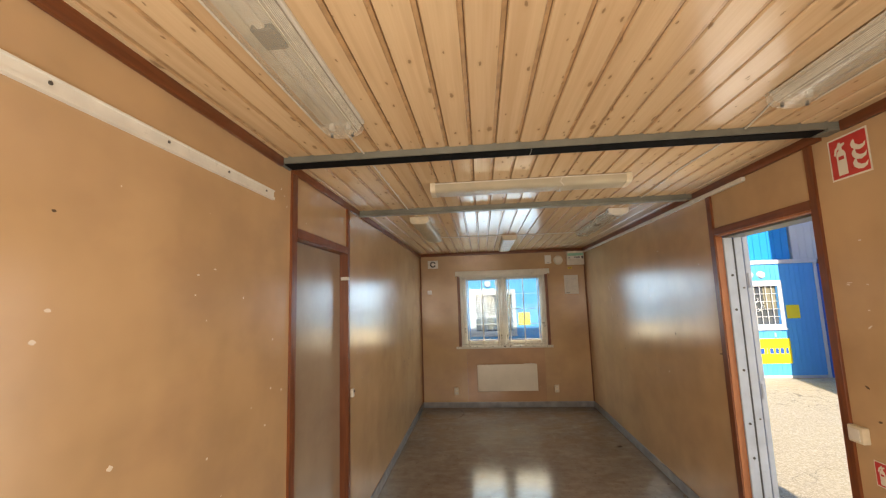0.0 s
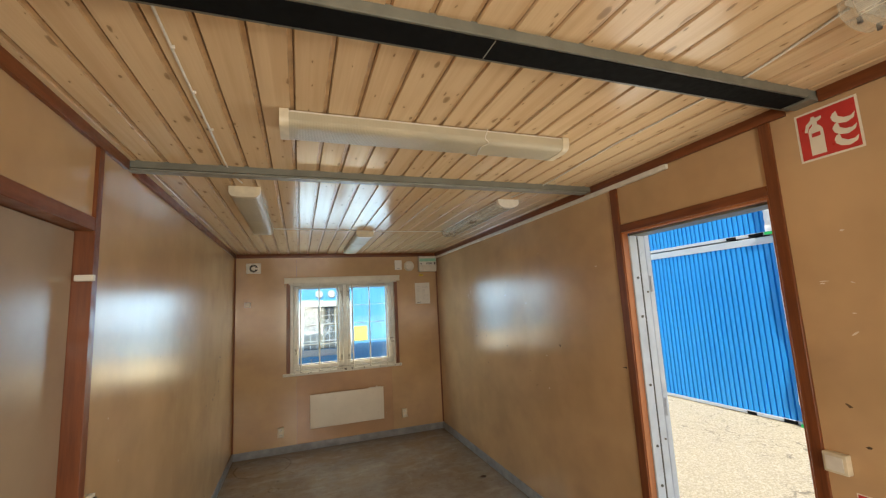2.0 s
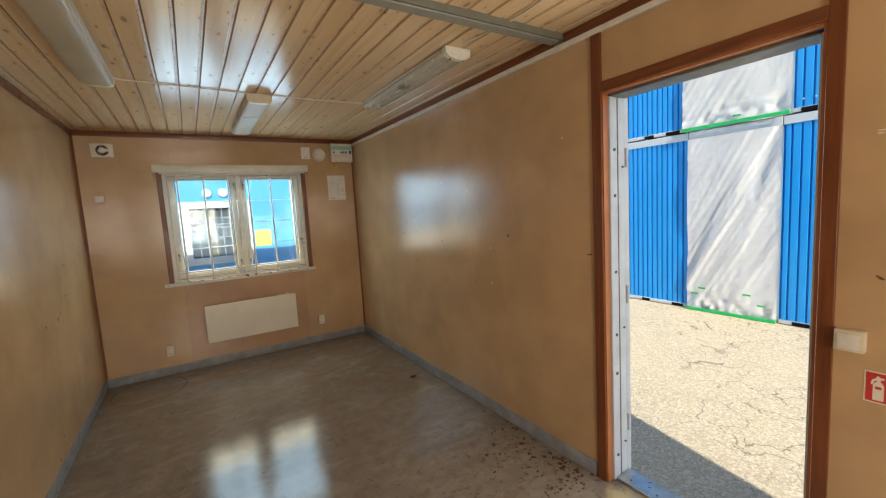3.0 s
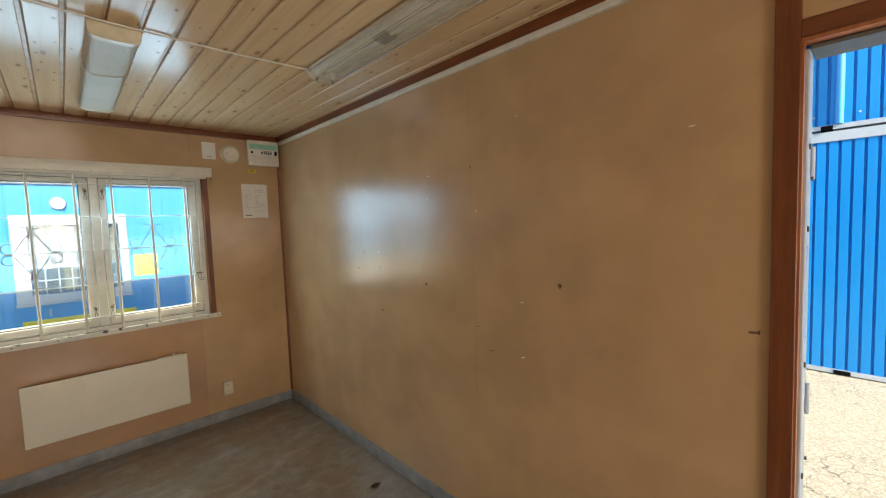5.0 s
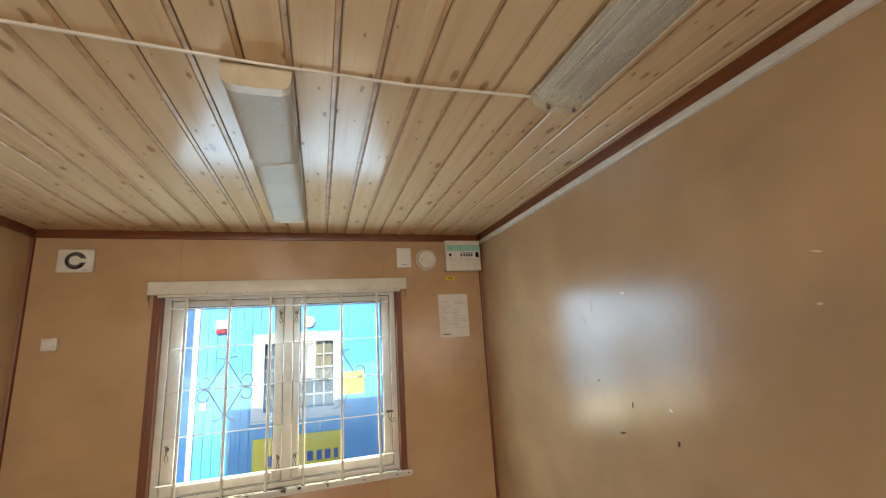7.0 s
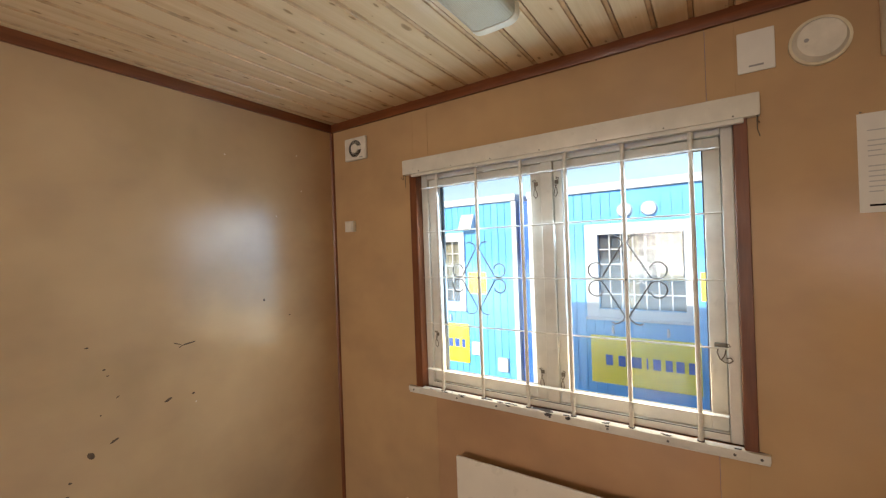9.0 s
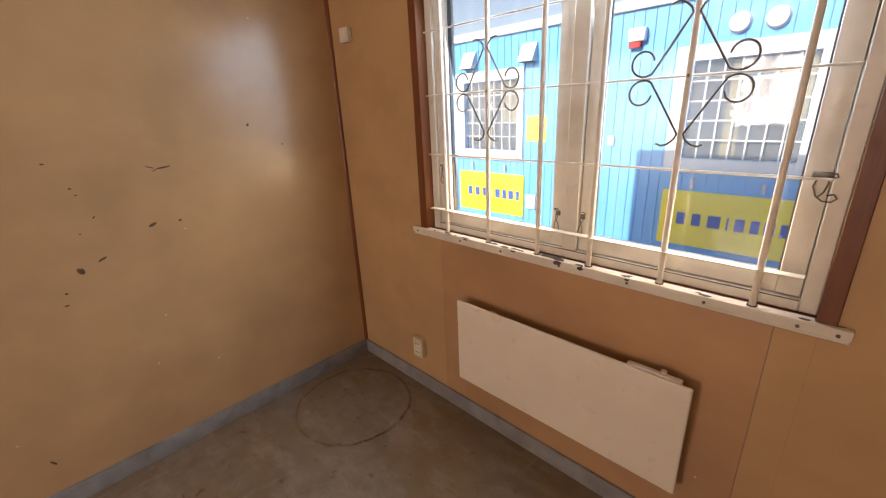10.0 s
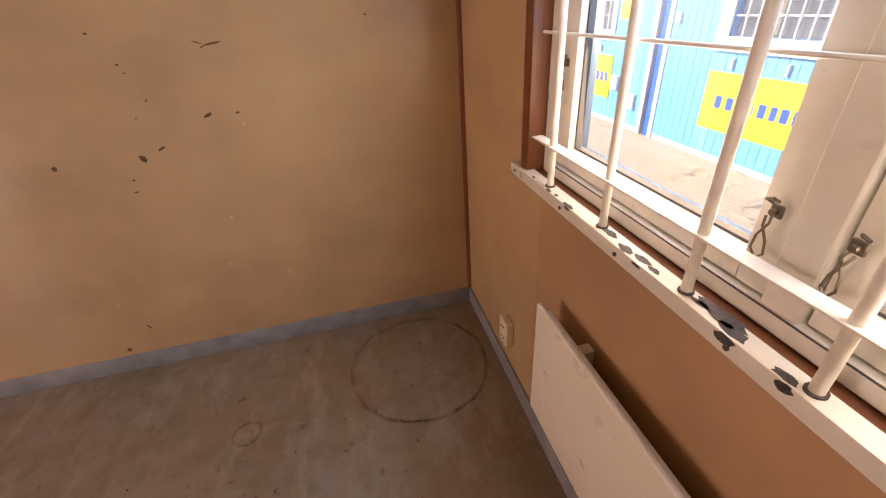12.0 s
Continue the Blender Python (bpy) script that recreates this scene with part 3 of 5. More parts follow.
CT = "red-brown stained wooden cornice strip"
trim("trim_1", (XL, YB, 2.447), (XL + 0.018, 1.985, ZC + 0.004), "trim_y", CT)
trim("trim_2", (XL, 2.105, 2.447), (XL + 0.018, 3.305, ZC + 0.004), "trim_y", CT)
trim("trim_3", (XL, 3.39, 2.447), (XL + 0.018, YE, ZC + 0.004), "trim_y", CT)
trim("trim_4", (XR - 0.018, YB, 2.447), (XR, 1.985, ZC + 0.004), "trim_y", CT)
trim("trim_5", (XR - 0.018, 2.105, 2.447), (XR, 3.305, ZC + 0.004), "trim_y", CT)
trim("trim_6", (XR - 0.018, 3.39, 2.447), (XR, YE, ZC + 0.004), "trim_y", CT)
trim("trim_7", (XL + 0.018, YE - 0.018, 2.447), (XR - 0.018, YE, ZC + 0.004), "trim_x", CT)
trim("trim_8", (XL + 0.018, YB, 2.447), (XR - 0.018, YB + 0.018, ZC + 0.004), "trim_x", CT)
for i, (cx, cy) in enumerate(((XL, YE), (XR, YE))):
    sx = 1 if cx == XL else -1
    bm = prism(bmesh.new(), [(cx, cy, 0.088), (cx + sx * 0.016, cy, 0.088), (cx + sx * 0.011, cy - 0.011, 0.088), (cx, cy - 0.016, 0.088)], (0, 0, 2.359))
    single("trim_%d" % (9 + i), bm, M["trim_z"], (cx, cy, 0.088), "dark stained corner strip", "trim", kind="structure")

BL = "blue-grey vinyl skirting, scuffed"
for i, (a, b) in enumerate((
        ((XL, YB, 0), (XL + 0.012, LY0 - 0.065, 0.086)), ((XL, LY1 + 0.05, 0), (XL + 0.012, YE, 0.086)),
        ((XR - 0.012, YB, 0), (XR, DY0 - 0.05, 0.086)), ((XR - 0.012, DY1 + 0.07, 0), (XR, YE, 0.086)),
        ((XL + 0.012, YE - 0.012, 0), (XR - 0.012, YE, 0.086)), ((XL + 0.012, YB, 0), (XR - 0.012, YB + 0.012, 0.086)))):
    single("baseboard_%d" % (i + 1), slab(a, b, bevel=0.003, seg=2), M["skirting"], a, BL, "baseboard", kind="structure")

# ---- steel joint beams across the ceiling ----
beam = thing("ceiling_beam", (0.35, 2.04, 2.455), "grey steel joint beam with a black slot under it", "beam", "joint beams of the ceiling")
part("rail", slab((XL + 0.0005, 1.99, 2.462), (XR - 0.0005, 2.10, 2.5), bevel=0.002), M["beam"], beam)
part("slot", slab((XL + 0.016, 1.998, 2.4585), (XR - 0.07, 2.085, 2.4635)), M["black"], beam, "black rubber slot")
part("end_plate", slab((XL + 0.0005, 1.985, 2.452), (XL + 0.014, 2.075, 2.47), bevel=0.002), M["beam"], beam)
part("end_plate", slab((XR - 0.065, 1.985, 2.452), (XR - 0.0005, 2.075, 2.47), bevel=0.002), M["beam"], beam)
part("joint", slab((0.288, 1.9965, 2.457), (0.291, 2.08, 2.4584)), M["beam_light"], beam)
beam2 = thing("ceiling_beam", (0.35, 3.345, 2.452), "plain grey steel joint beam below pine boards", "beam", "joint beams of the ceiling")
part("rail", slab((XL + 0.0005, 3.308, 2.462), (XR - 0.0005, 3.388, 2.5), bevel=0.002), M["beam"], beam2)
part("cover_strip", slab((XL + 0.0005, 3.318, 2.453), (XR - 0.035, 3.380, 2.4625), bevel=0.003), M["beam_light"], beam2, "paler grey cover strip")
part("joint", slab((0.298, 3.317, 2.4515), (0.301, 3.378, 2.4532)), M["beam"], beam2)

# ---- closed inner door in the west wall ----
door1 = thing("door_1", (XL, 2.59, 0), "closed grey-tan laminate door in a brown frame", "door")
door1["kind"] = "structure"
part("leaf", slab((-1.092, LY0, 0.012), (-1.050, LY1 - 0.006, LZ - 0.006), bevel=0.002), M["leaf"], door1, "scuffed grey-tan leaf", smooth=False)
part("casing", slab((XL - 0.004, LY0 - 0.062, 0), (XL + 0.013, LY0, 2.447), bevel=0.002), M["trim_z"], door1)
part("casing", slab((XL - 0.099, LY1 - 0.003, 0), (XL + 0.013, LY1 + 0.045, 2.447), bevel=0.002), M["trim_z"], door1)
part("header", slab((XL - 0.099, LY0, LZ - 0.003), (XL + 0.013, LY1 - 0.0035, LZ + 0.05), bevel=0.002), M["trim_y"], door1)
part("reveal", slab((-1.10, LY0 - 0.02, 0), (XL - 0.006, LY0 - 0.0005, LZ), bevel=0.001), M["trim_z"], door1)
part("latch_plate", slab((-1.035, LY1 - 0.026, 1.900), (-0.975, LY1 - 0.0035, 1.924), bevel=0.002), M["white"], door1, "small white catch")
lock = thing("lock_plate", (XL, 3.115, 1.06), "small white lock box on the wall beside the door", "lock")
part("case", slab((XL, 3.10, 1.028), (XL + 0.022, 3.135, 1.086), bevel=0.004, seg=2), M["white"], lock)
part("knob", rod(bmesh.new(), (XL + 0.02, 3.118, 1.068), (XL + 0.031, 3.118, 1.068), 0.008), M["zinc"], lock)

rail = thing("wall_rail", (XL, 0.5, 2.257), "white plastic hanging rail screwed along the wall", "rail")
bm = prism(bmesh.new(), [(XL, YB, 2.249), (XL + 0.014, YB, 2.251), (XL + 0.014, YB, 2.262), (XL + 0.008, YB, 2.265), (XL + 0.008, YB, 2.290), (XL + 0.012, YB, 2.292), (XL + 0.012, YB, 2.297), (XL, YB, 2.298)], (0, 1.912 - YB, 0))
part("strip", bm, M["paint"], rail)
for y in (-0.2, 0.1, 0.45, 0.86, 1.23, 1.55, 1.84):
    part("screw", rod(bmesh.new(), (XL + 0.0075, y, 2.278), (XL + 0.0105, y, 2.278), 0.0055, 8), M["iron"], rail)

# ---- the open doorway in the east wall ----
door2 = thing("door_2", (XR, 2.64, 0), "doorway with a brown frame and an outer steel door standing open", "door")
door2["kind"] = "structure"
part("casing", slab((XR - 0.013, DY1, 0), (XR + 0.004, DY1 + 0.058, 2.447), bevel=0.002), M["trim_z"], door2)
part("casing", slab((XR - 0.013, DY0 - 0.045, 0), (XR + 0.004, DY0, 2.447), bevel=0.002), M["trim_z"], door2)
part("header", slab((XR - 0.013, DY0, DZ), (XR + 0.004, DY1, DZ + 0.047), bevel=0.002), M["trim_y"], door2)
part("jamb", slab((XR - 0.004, DY1 - 0.006, 0), (1.738, DY1 - 0.0005, DZ)), M["jamb"], door2, "orange-stained jamb board")
part("jamb", slab((XR - 0.004, DY0 + 0.0005, 0), (1.738, DY0 + 0.012, DZ)), M["jamb"], door2, "orange-stained jamb board")
part("jamb", slab((XR - 0.004, DY0 + 0.012, DZ - 0.012), (1.738, DY1 - 0.006, DZ - 0.0005)), M["jamb"], door2, "orange-stained head board")
for y0, y1, s in ((DY1 - 0.014, DY1 - 0.0005, -1), (DY0 + 0.0005, DY0 + 0.032, 1)):
    fr = part("steel_frame", slab((1.740, y0, -0.02), (1.800, y1, DZ - 0.02), bevel=0.003), M["steel"], door2, "white painted steel frame")
    part("seal", slab((1.801, y0 + 0.004 if s < 0 else y1 - 0.022, 0.0), (1.812, y1 if s < 0 else y1 - 0.004, DZ - 0.03)), M["seal"], door2)
    fr2 = part("outer_frame", slab((1.813, y0 + (0.004 if s < 0 else 0), -0.02), (1.866, y1 - (0.004 if s > 0 else 0), DZ - 0.01), bevel=0.004), M["steel"], door2)
    yf = y0 if s < 0 else y1
    for z in (0.14, 0.62, 0.84, 1.19, 1.60, 1.84):
        part("bolt", rod(bmesh.new(), (1.774, yf, z), (1.774, yf + s * 0.004, z), 0.0085, 10), M["iron"], fr)
    for z in (0.20, 0.87, 1.75):
        part("bolt", rod(bmesh.new(), (1.840, yf, z), (1.840, yf + s * 0.006, z), 0.006, 8), M["zinc"], fr2)
part("steel_head", slab((1.7385, DY0 + 0.033, DZ - 0.024), (1.866, DY1 - 0.015, DZ - 0.0125), bevel=0.002), M["beam"], door2)
th = part("threshold", slab((1.752, DY0 + 0.033, -0.015), (1.885, DY1 - 0.015, 0.014), bevel=0.004), M["alu"], door2, "scuffed aluminium threshold")
for y in (2.35, 2.6, 2.85, 3.0):
    part("screw", rod(bmesh.new(), (1.79, y, 0.013), (1.79, y, 0.0165), 0.006, 8), M["zinc"], th)
HINGE = Vector((1.888, DY1 - 0.004, 0))
swing = Matrix.Translation(HINGE) @ Matrix.Rotation(radians(-12), 4, "Z") @ Matrix.Translation(-HINGE)
bm = slab((1.873, DY1 - 0.006, 0.0), (1.906, DY1 + 0.86, 2.12), bevel=0.004, seg=2)
bm.transform(swing)
leaf2 = part("leaf", bm, M["steel"], door2, "outer steel leaf folded back")
for z in (0.3, 1.05, 1.80):
    part("hinge", rod(bmesh.new(), (1.884, DY1 - 0.012, z - 0.05), (1.884, DY1 - 0.012, z + 0.05), 0.008, 12), M["steel"], leaf2)

# ---- ceiling lamps ----
def lamp(at, cover, label, tie=None, along="y", cap="cream", L=0.685, south_cap="clear"):
    """A batten fitting, 2 L long, whose cover bows downwards; built along y."""
    ob = thing("ceiling_lamp", (0, 0, ZC), label, "ceiling lamp", "strip lamps under the ceiling")
    H = 0.085
    part("tray", slab((-H + 0.006, -L + 0.012, ZC - 0.014), (H - 0.006, L - 0.012, ZC - 0.0012), bevel=0.003), M["white"], ob)

    def bow(h, drop, n=14):
        if cover == "frost":
            turn = [math.pi * i / n for i in range(n + 1)]
            return [(-h * math.copysign(abs(math.cos(a)) ** 0.42, math.cos(a)), -0.012 - drop * math.sin(a) ** 0.5) for a in turn]
        return [(-h * math.cos(math.pi * i / n), -0.012 - drop * math.sin(math.pi * i / n) ** 0.62) for i in range(n + 1)]

    bm = bmesh.new()
    outer, inner = bow(H, 0.052), bow(H - 0.0025, 0.0495)
    ends = []
    for y in (-L + 0.03, L - 0.03):
        ends.append(([bm.verts.new((x, y, ZC + z)) for x, z in outer], [bm.verts.new((x, y, ZC + z)) for x, z in inner]))
    (o0, i0), (o1, i1) = ends
    for j in range(len(outer) - 1):
        bm.faces.new((o0[j], o0[j + 1], o1[j + 1], o1[j]))
        bm.faces.new((i0[j + 1], i0[j], i1[j], i1[j + 1]))
    bmesh.ops.recalc_face_normals(bm, faces=bm.faces)
    part("diffuser", bm, M[cover], ob)
    for s in (-1, 1):
        bm = bmesh.new()
        pr = bow(H + 0.0015, 0.054)
        prism(bm, [(x, s * (L - 0.033), ZC + z) for x, z in pr] + [(H + 0.0015, s * (L - 0.033), ZC - 0.001), (-H - 0.0015, s * (L - 0.033), ZC - 0.001)], (0, s * 0.033, 0))
        part("end_cap", bm, M[(south_cap if s < 0 else "clear") if cover == "clear" else cap], ob)
    if cover == "clear":
        for x in (-0.036, 0.036):
            for s in (-1, 1):
                part("tube_holder", slab((x - 0.011, s * (L - 0.055), ZC - 0.046), (x + 0.011, s * (L - 0.035), ZC - 0.0145), bevel=0.003), M["white"], ob)
        part("starter_block", slab((-0.03, 0.02, ZC - 0.034), (0.035, 0.11, ZC - 0.0145), bevel=0.004), M["dust"], ob, "dark dusty starter block")
        edge = bow(H + 0.0012, 0.0532, 40)
        for j in (2, 3, 4, 5, 6, 7, 9, 31, 33, 34, 35, 36, 37, 38):
            x, z = edge[j]
            part("rib", rod(bmesh.new(), (x, -L + 0.034, ZC + z), (x, L - 0.034, ZC + z), 0.0013, 5), M["rib"], ob)
        for x in (-0.05, 0.05):
            part("side_wing", slab((x - 0.016, -L + 0.06, ZC - 0.021), (x + 0.016, L - 0.06, ZC - 0.0145), bevel=0.002), M["wing"], ob, "dusty white reflector wing")
        for x in (-0.045, 0.045):
            for s in (-1, 1):
                part("screw", rod(bmesh.new(), (x, s * (L - 0.022), ZC - 0.048), (x, s * (L - 0.022), ZC - 0.066), 0.006, 8), M["iron"], ob)
        part("edge_strip", slab((H - 0.002, -L + 0.02, ZC - 0.016), (H + 0.010, L - 0.02, ZC - 0.002), bevel=0.002), M["white"], ob)
        part("reflector", slab((-0.012, -L + 0.06, ZC - 0.03), (0.012, L - 0.06, ZC - 0.0145), bevel=0.004), M["white"], ob)
    else:
        part("inner_tray", slab((-0.05, -L + 0.04, ZC - 0.028), (0.05, L - 0.04, ZC - 0.0145), bevel=0.004), M["white"], ob)
    if tie is not None:
        pr = bow(H + 0.003, 0.0555, 18)
        pts = [(pr[0][0], tie, ZC - 0.002)] + [(x, tie + 0.012 * math.sin(i), ZC + z) for i, (x, z) in enumerate(pr)] + [(pr[-1][0], tie, ZC - 0.002)]
        part("wire_tie", tube(bmesh.new(), pts, 0.0022, 6), M["white"], ob, "white tie round the cover")
    ob.matrix_basis = pose(at[0], at[1], ZC, 0, 0, 90 if along == "x" else 0)
    return ob


lamp((-0.545, 0.968), "clear", "strip lamp with a clear ribbed cover, switched off")
lamp((1.238, 0.972), "clear", "strip lamp with a clear ribbed cover, switched off")
lamp((0.345, 2.69), "frost", "yellowed strip lamp set across the ceiling, tied with wire", tie=-0.21, along="x", L=0.64)
lamp((-0.53, 4.30), "frost", "strip lamp with a frosted cover, switched off", L=0.645)
lamp((0.387, 5.66), "frost", "frosted strip lamp before the window wall, switched off", tie=-0.15, L=0.632)
lamp((1.258, 4.345), "clear", "dusty strip lamp with a clear cover beside the wall", L=0.645, south_cap="white")


def cable(pts, label, clips=()):
    ob = thing("lamp_cable", pts[0], label, "cable")
    part("wire", tube(bmesh.new(), pts, 0.0042, 8), M["white"], ob)
    for c in clips:
        part("clip", slab((c[0] - 0.005, c[1] - 0.004, ZC - 0.0105), (c[0] + 0.005, c[1] + 0.004, ZC - 0.0005), bevel=0.0015), M["white"], ob)
    return ob


zc = ZC - 0.0055
cable([(-0.545, 1.655, zc), (-0.56, 1.72, zc), (-0.558, 1.984, zc), (-0.558, 2.106, zc), (-0.564, 2.7, zc), (-0.57, 3.2, zc), (-0.57, 3.302, zc), (-0.56, 3.45, zc), (-0.535, 3.575, zc)],
      "thin white cable clipped under the pine boards", [(-0.556, 2.3), (-0.556, 2.55), (-0.558, 2.85)])
cable([(-0.46, 4.94, zc), (-0.40, 4.955, zc - 0.001), (0.0, 4.985, zc), (0.39, 5.012, zc), (0.8, 5.025, zc), (1.19, 5.005, zc)],
      "thin white cable linking three strip lamps", [(-0.05, 4.98), (0.56, 5.018), (0.83, 5.024)])
cable([(1.20, 1.655, zc), (1.225, 1.74, zc), (1.26, 1.88, zc), (1.28, 1.984, zc), (1.28, 2.106, zc), (1.265, 2.6, zc), (1.305, 3.2, zc), (1.305, 3.302, zc), (1.27, 3.5, zc), (1.24, 3.62, zc)],
      "thin white cable running between strip lamps", [(1.268, 2.45), (1.285, 2.9)])

duct = thing("cable_duct", (XR, 4.7, 2.418), "white plastic cable duct under the cornice", "cable duct")
part("channel", slab((XR - 0.021, 2.69, 2.417), (XR - 0.0005, 6.70, 2.4455), bevel=0.002), M["white"], duct)
part("cover", slab((XR - 0.024, 2.69, 2.4205), (XR - 0.0212, 6.70, 2.442), bevel=0.001), M["white"], duct)

# ---- barred window in the north wall ----
window1 = thing("window_1", (0.35, YE, WZ0), "cream-painted two-sash window behind a white steel grille", "window")
window1["kind"] = "structure"
part("lining", slab((WX0 - 0.026, YE - 0.010, WZ0 - 0.0), (WX0 + 0.018, YE + 0.060, WZ1), bevel=0.002), M["trim_z"], window1, "dark stained side lining")
part("lining", slab((WX1 - 0.012, YE - 0.010, WZ0 - 0.0), (WX1 + 0.028, YE + 0.060, WZ1), bevel=0.002), M["trim_z"], window1, "dark stained side lining")
part("lining", slab((WX0 + 0.018, YE + 0.0125, WZ0 - 0.002), (WX1 - 0.012, YE + 0.060, WZ0 + 0.004), bevel=0.002), M["trim_x"], window1, "dark stained bottom lining")
FX0, FX1, FZ0, FZ1 = WX0 + 0.018, WX1 - 0.012, WZ0 + 0.005, WZ1 - 0.002
fy0, fy1 = YE + 0.040, YE + 0.128
bm = bmesh.new()
for a, b in (((FX0, fy0, FZ0), (FX0 + 0.038, fy1, FZ1)), ((FX1 - 0.038, fy0, FZ0), (FX1, fy1, FZ1)), ((FX0 + 0.038, fy0, FZ0), (FX1 - 0.038, fy1, FZ0 + 0.034)),
             ((FX0 + 0.038, fy0, FZ1 - 0.03), (FX1 - 0.038, fy1, FZ1)), ((0.333, fy0, FZ0 + 0.034), (0.387, fy1, FZ1 - 0.03))):
    box(bm, a, b, bevel=0.003)
for a, b in (((FX0 + 0.030, fy1 - 0.018, FZ0 + 0.028), (FX0 + 0.048, fy1 - 0.002, FZ1 - 0.028)), ((FX1 - 0.048, fy1 - 0.018, FZ0 + 0.028), (FX1 - 0.030, fy1 - 0.002, FZ1 - 0.028)),
             ((FX0 + 0.048, fy1 - 0.018, FZ0 + 0.028), (FX1 - 0.048, fy1 - 0.002, FZ0 + 0.044)), ((FX0 + 0.048, fy1 - 0.018, FZ1 - 0.044), (FX1 - 0.048, fy1 - 0.002, FZ1 - 0.028)), ((0.322, fy1 - 0.018, FZ0 + 0.044), (0.398, fy1 - 0.002, FZ1 - 0.044))):
    box(bm, a, b)
part("frame", bm, M["paint"], window1)
part("glazing_groove", slab((FX0 + 0.039, fy0 - 0.0012, FZ0 + 0.030), (FX1 - 0.039, fy0 - 0.0002, FZ0 + 0.033)), M["seal"], window1, "dark joint under the sashes")
for gx0, gx1, sx0, sx1 in ((-0.238, 0.280, FX0 + 0.041, 0.330), (0.428, 0.957, 0.390, FX1 - 0.041)):
    sash = thing("sash", (sx0, fy0, FZ0), "", "")
    sash.parent = window1
    sash.location = Vector((sx0, fy0, FZ0)) - window1.location
    z0, z1 = FZ0 + 0.037, FZ1 - 0.033
    gz0, gz1 = 1.036, 2.036
    bm = bmesh.new()
    for a, b in (((sx0, fy0 + 0.012, z0), (gx0, fy1 - 0.02, z1)), ((gx1, fy0 + 0.012, z0), (sx1, fy1 - 0.02, z1)), ((gx0, fy0 + 0.012, z0), (gx1, fy1 - 0.02, gz0)), ((gx0, fy0 + 0.012, gz1), (gx1, fy1 - 0.02, z1))):
        box(bm, a, b, bevel=0.004, seg=2)
    part("sash_frame", bm, M["paint"], sash)
    bm = bmesh.new()
    w, ya, yb = 0.005, fy0 + 0.030, fy0 + 0.046
    for a, b in (((gx0, ya, gz0), (gx0 + w, yb, gz1)), ((gx1 - w, ya, gz0), (gx1, yb, gz1)), ((gx0 + w, ya, gz0), (gx1 - w, yb, gz0 + w)), ((gx0 + w, ya, gz1 - w), (gx1 - w, yb, gz1))):
        box(bm, a, b)
    part("gasket", bm, M["seal"], sash, "dark glazing gasket")
    p = part("pane", slab((gx0 + 0.001, fy0 + 0.050, gz0 + 0.001), (gx1 - 0.001, fy0 + 0.054, gz1 - 0.001)), M["glass"], sash, "clear glass pane", smooth=False)
    p.visible_shadow = False


def catch(x, z, flip=1):
    """A small bent window hook on its plate."""
    y = fy0 + 0.011 if abs(x - 0.36) > 0.1 else fy0
    ob = part("catch", slab((x - 0.009, y - 0.005, z + 0.012), (x + 0.009, y - 0.0002, z + 0.03), bevel=0.002), M["zinc"], window1, "tarnished hook catch")
    pts = [(x, y - 0.008, z + 0.021), (x + flip * 0.004, y - 0.014, z + 0.008), (x - flip * 0.005, y - 0.016, z - 0.012), (x - flip * 0.007, y - 0.016, z - 0.032), (x + flip * 0.001, y - 0.014, z - 0.045),
           (x + flip * 0.010, y - 0.013, z - 0.036), (x + flip * 0.007, y - 0.013, z - 0.018), (x - flip * 0.002, y - 0.015, z + 0.002), (x - flip * 0.006, y - 0.010, z + 0.014)]
    part("hook", tube(bmesh.new(), pts, 0.0019, 6), M["zinc"], ob)
    part("pivot", rod(bmesh.new(), (x, y - 0.005, z + 0.021), (x, y - 0.012, z + 0.021), 0.0045, 8), M["zinc"], ob)
    part("eye", tube(bmesh.new(), [(x - flip * 0.008, y - 0.003, z + 0.030), (x - flip * 0.012, y - 0.012, z + 0.036), (x - flip * 0.003, y - 0.013, z + 0.040), (x, y - 0.004, z + 0.034)], 0.0022, 6), M["zinc"], ob)


for x, f in ((0.313, 1), (0.408, -1)):
    for z in (1.095, 1.955):
        catch(x, z, f)
catch(-0.272, 1.215)
stay = part("window_stay", slab((0.972, fy0 + 0.002, 1.292), (1.018, fy0 + 0.0118, 1.312), bevel=0.003), M["zinc"], window1, "tarnished window stay")
part("arm", tube(bmesh.new(), [(0.985, fy0 - 0.004, 1.302), (0.980, fy0 - 0.012, 1.280), (0.988, fy0 - 0.016, 1.258), (1.002, fy0 - 0.018, 1.247), (1.018, fy0 - 0.016, 1.246), (1.027, fy0 - 0.014, 1.255), (1.020, fy0 - 0.012, 1.264), (1.008, fy0 - 0.011, 1.260)], 0.0021, 8), M["zinc"], stay)
part("rod", tube(bmesh.new(), [(1.004, fy0 - 0.004, 1.305), (1.006, fy0 - 0.010, 1.288), (1.001, fy0 - 0.013, 1.268), (0.992, fy0 - 0.016, 1.256)], 0.0021, 8), M["zinc"], stay)
part("eyelet", tube(bmesh.new(), [(1.008, fy0 - 0.004, 1.308), (1.016, fy0 - 0.010, 1.312), (1.020, fy0 - 0.010, 1.304), (1.012, fy0 - 0.006, 1.300)], 0.0018, 6), M["zinc"], stay)

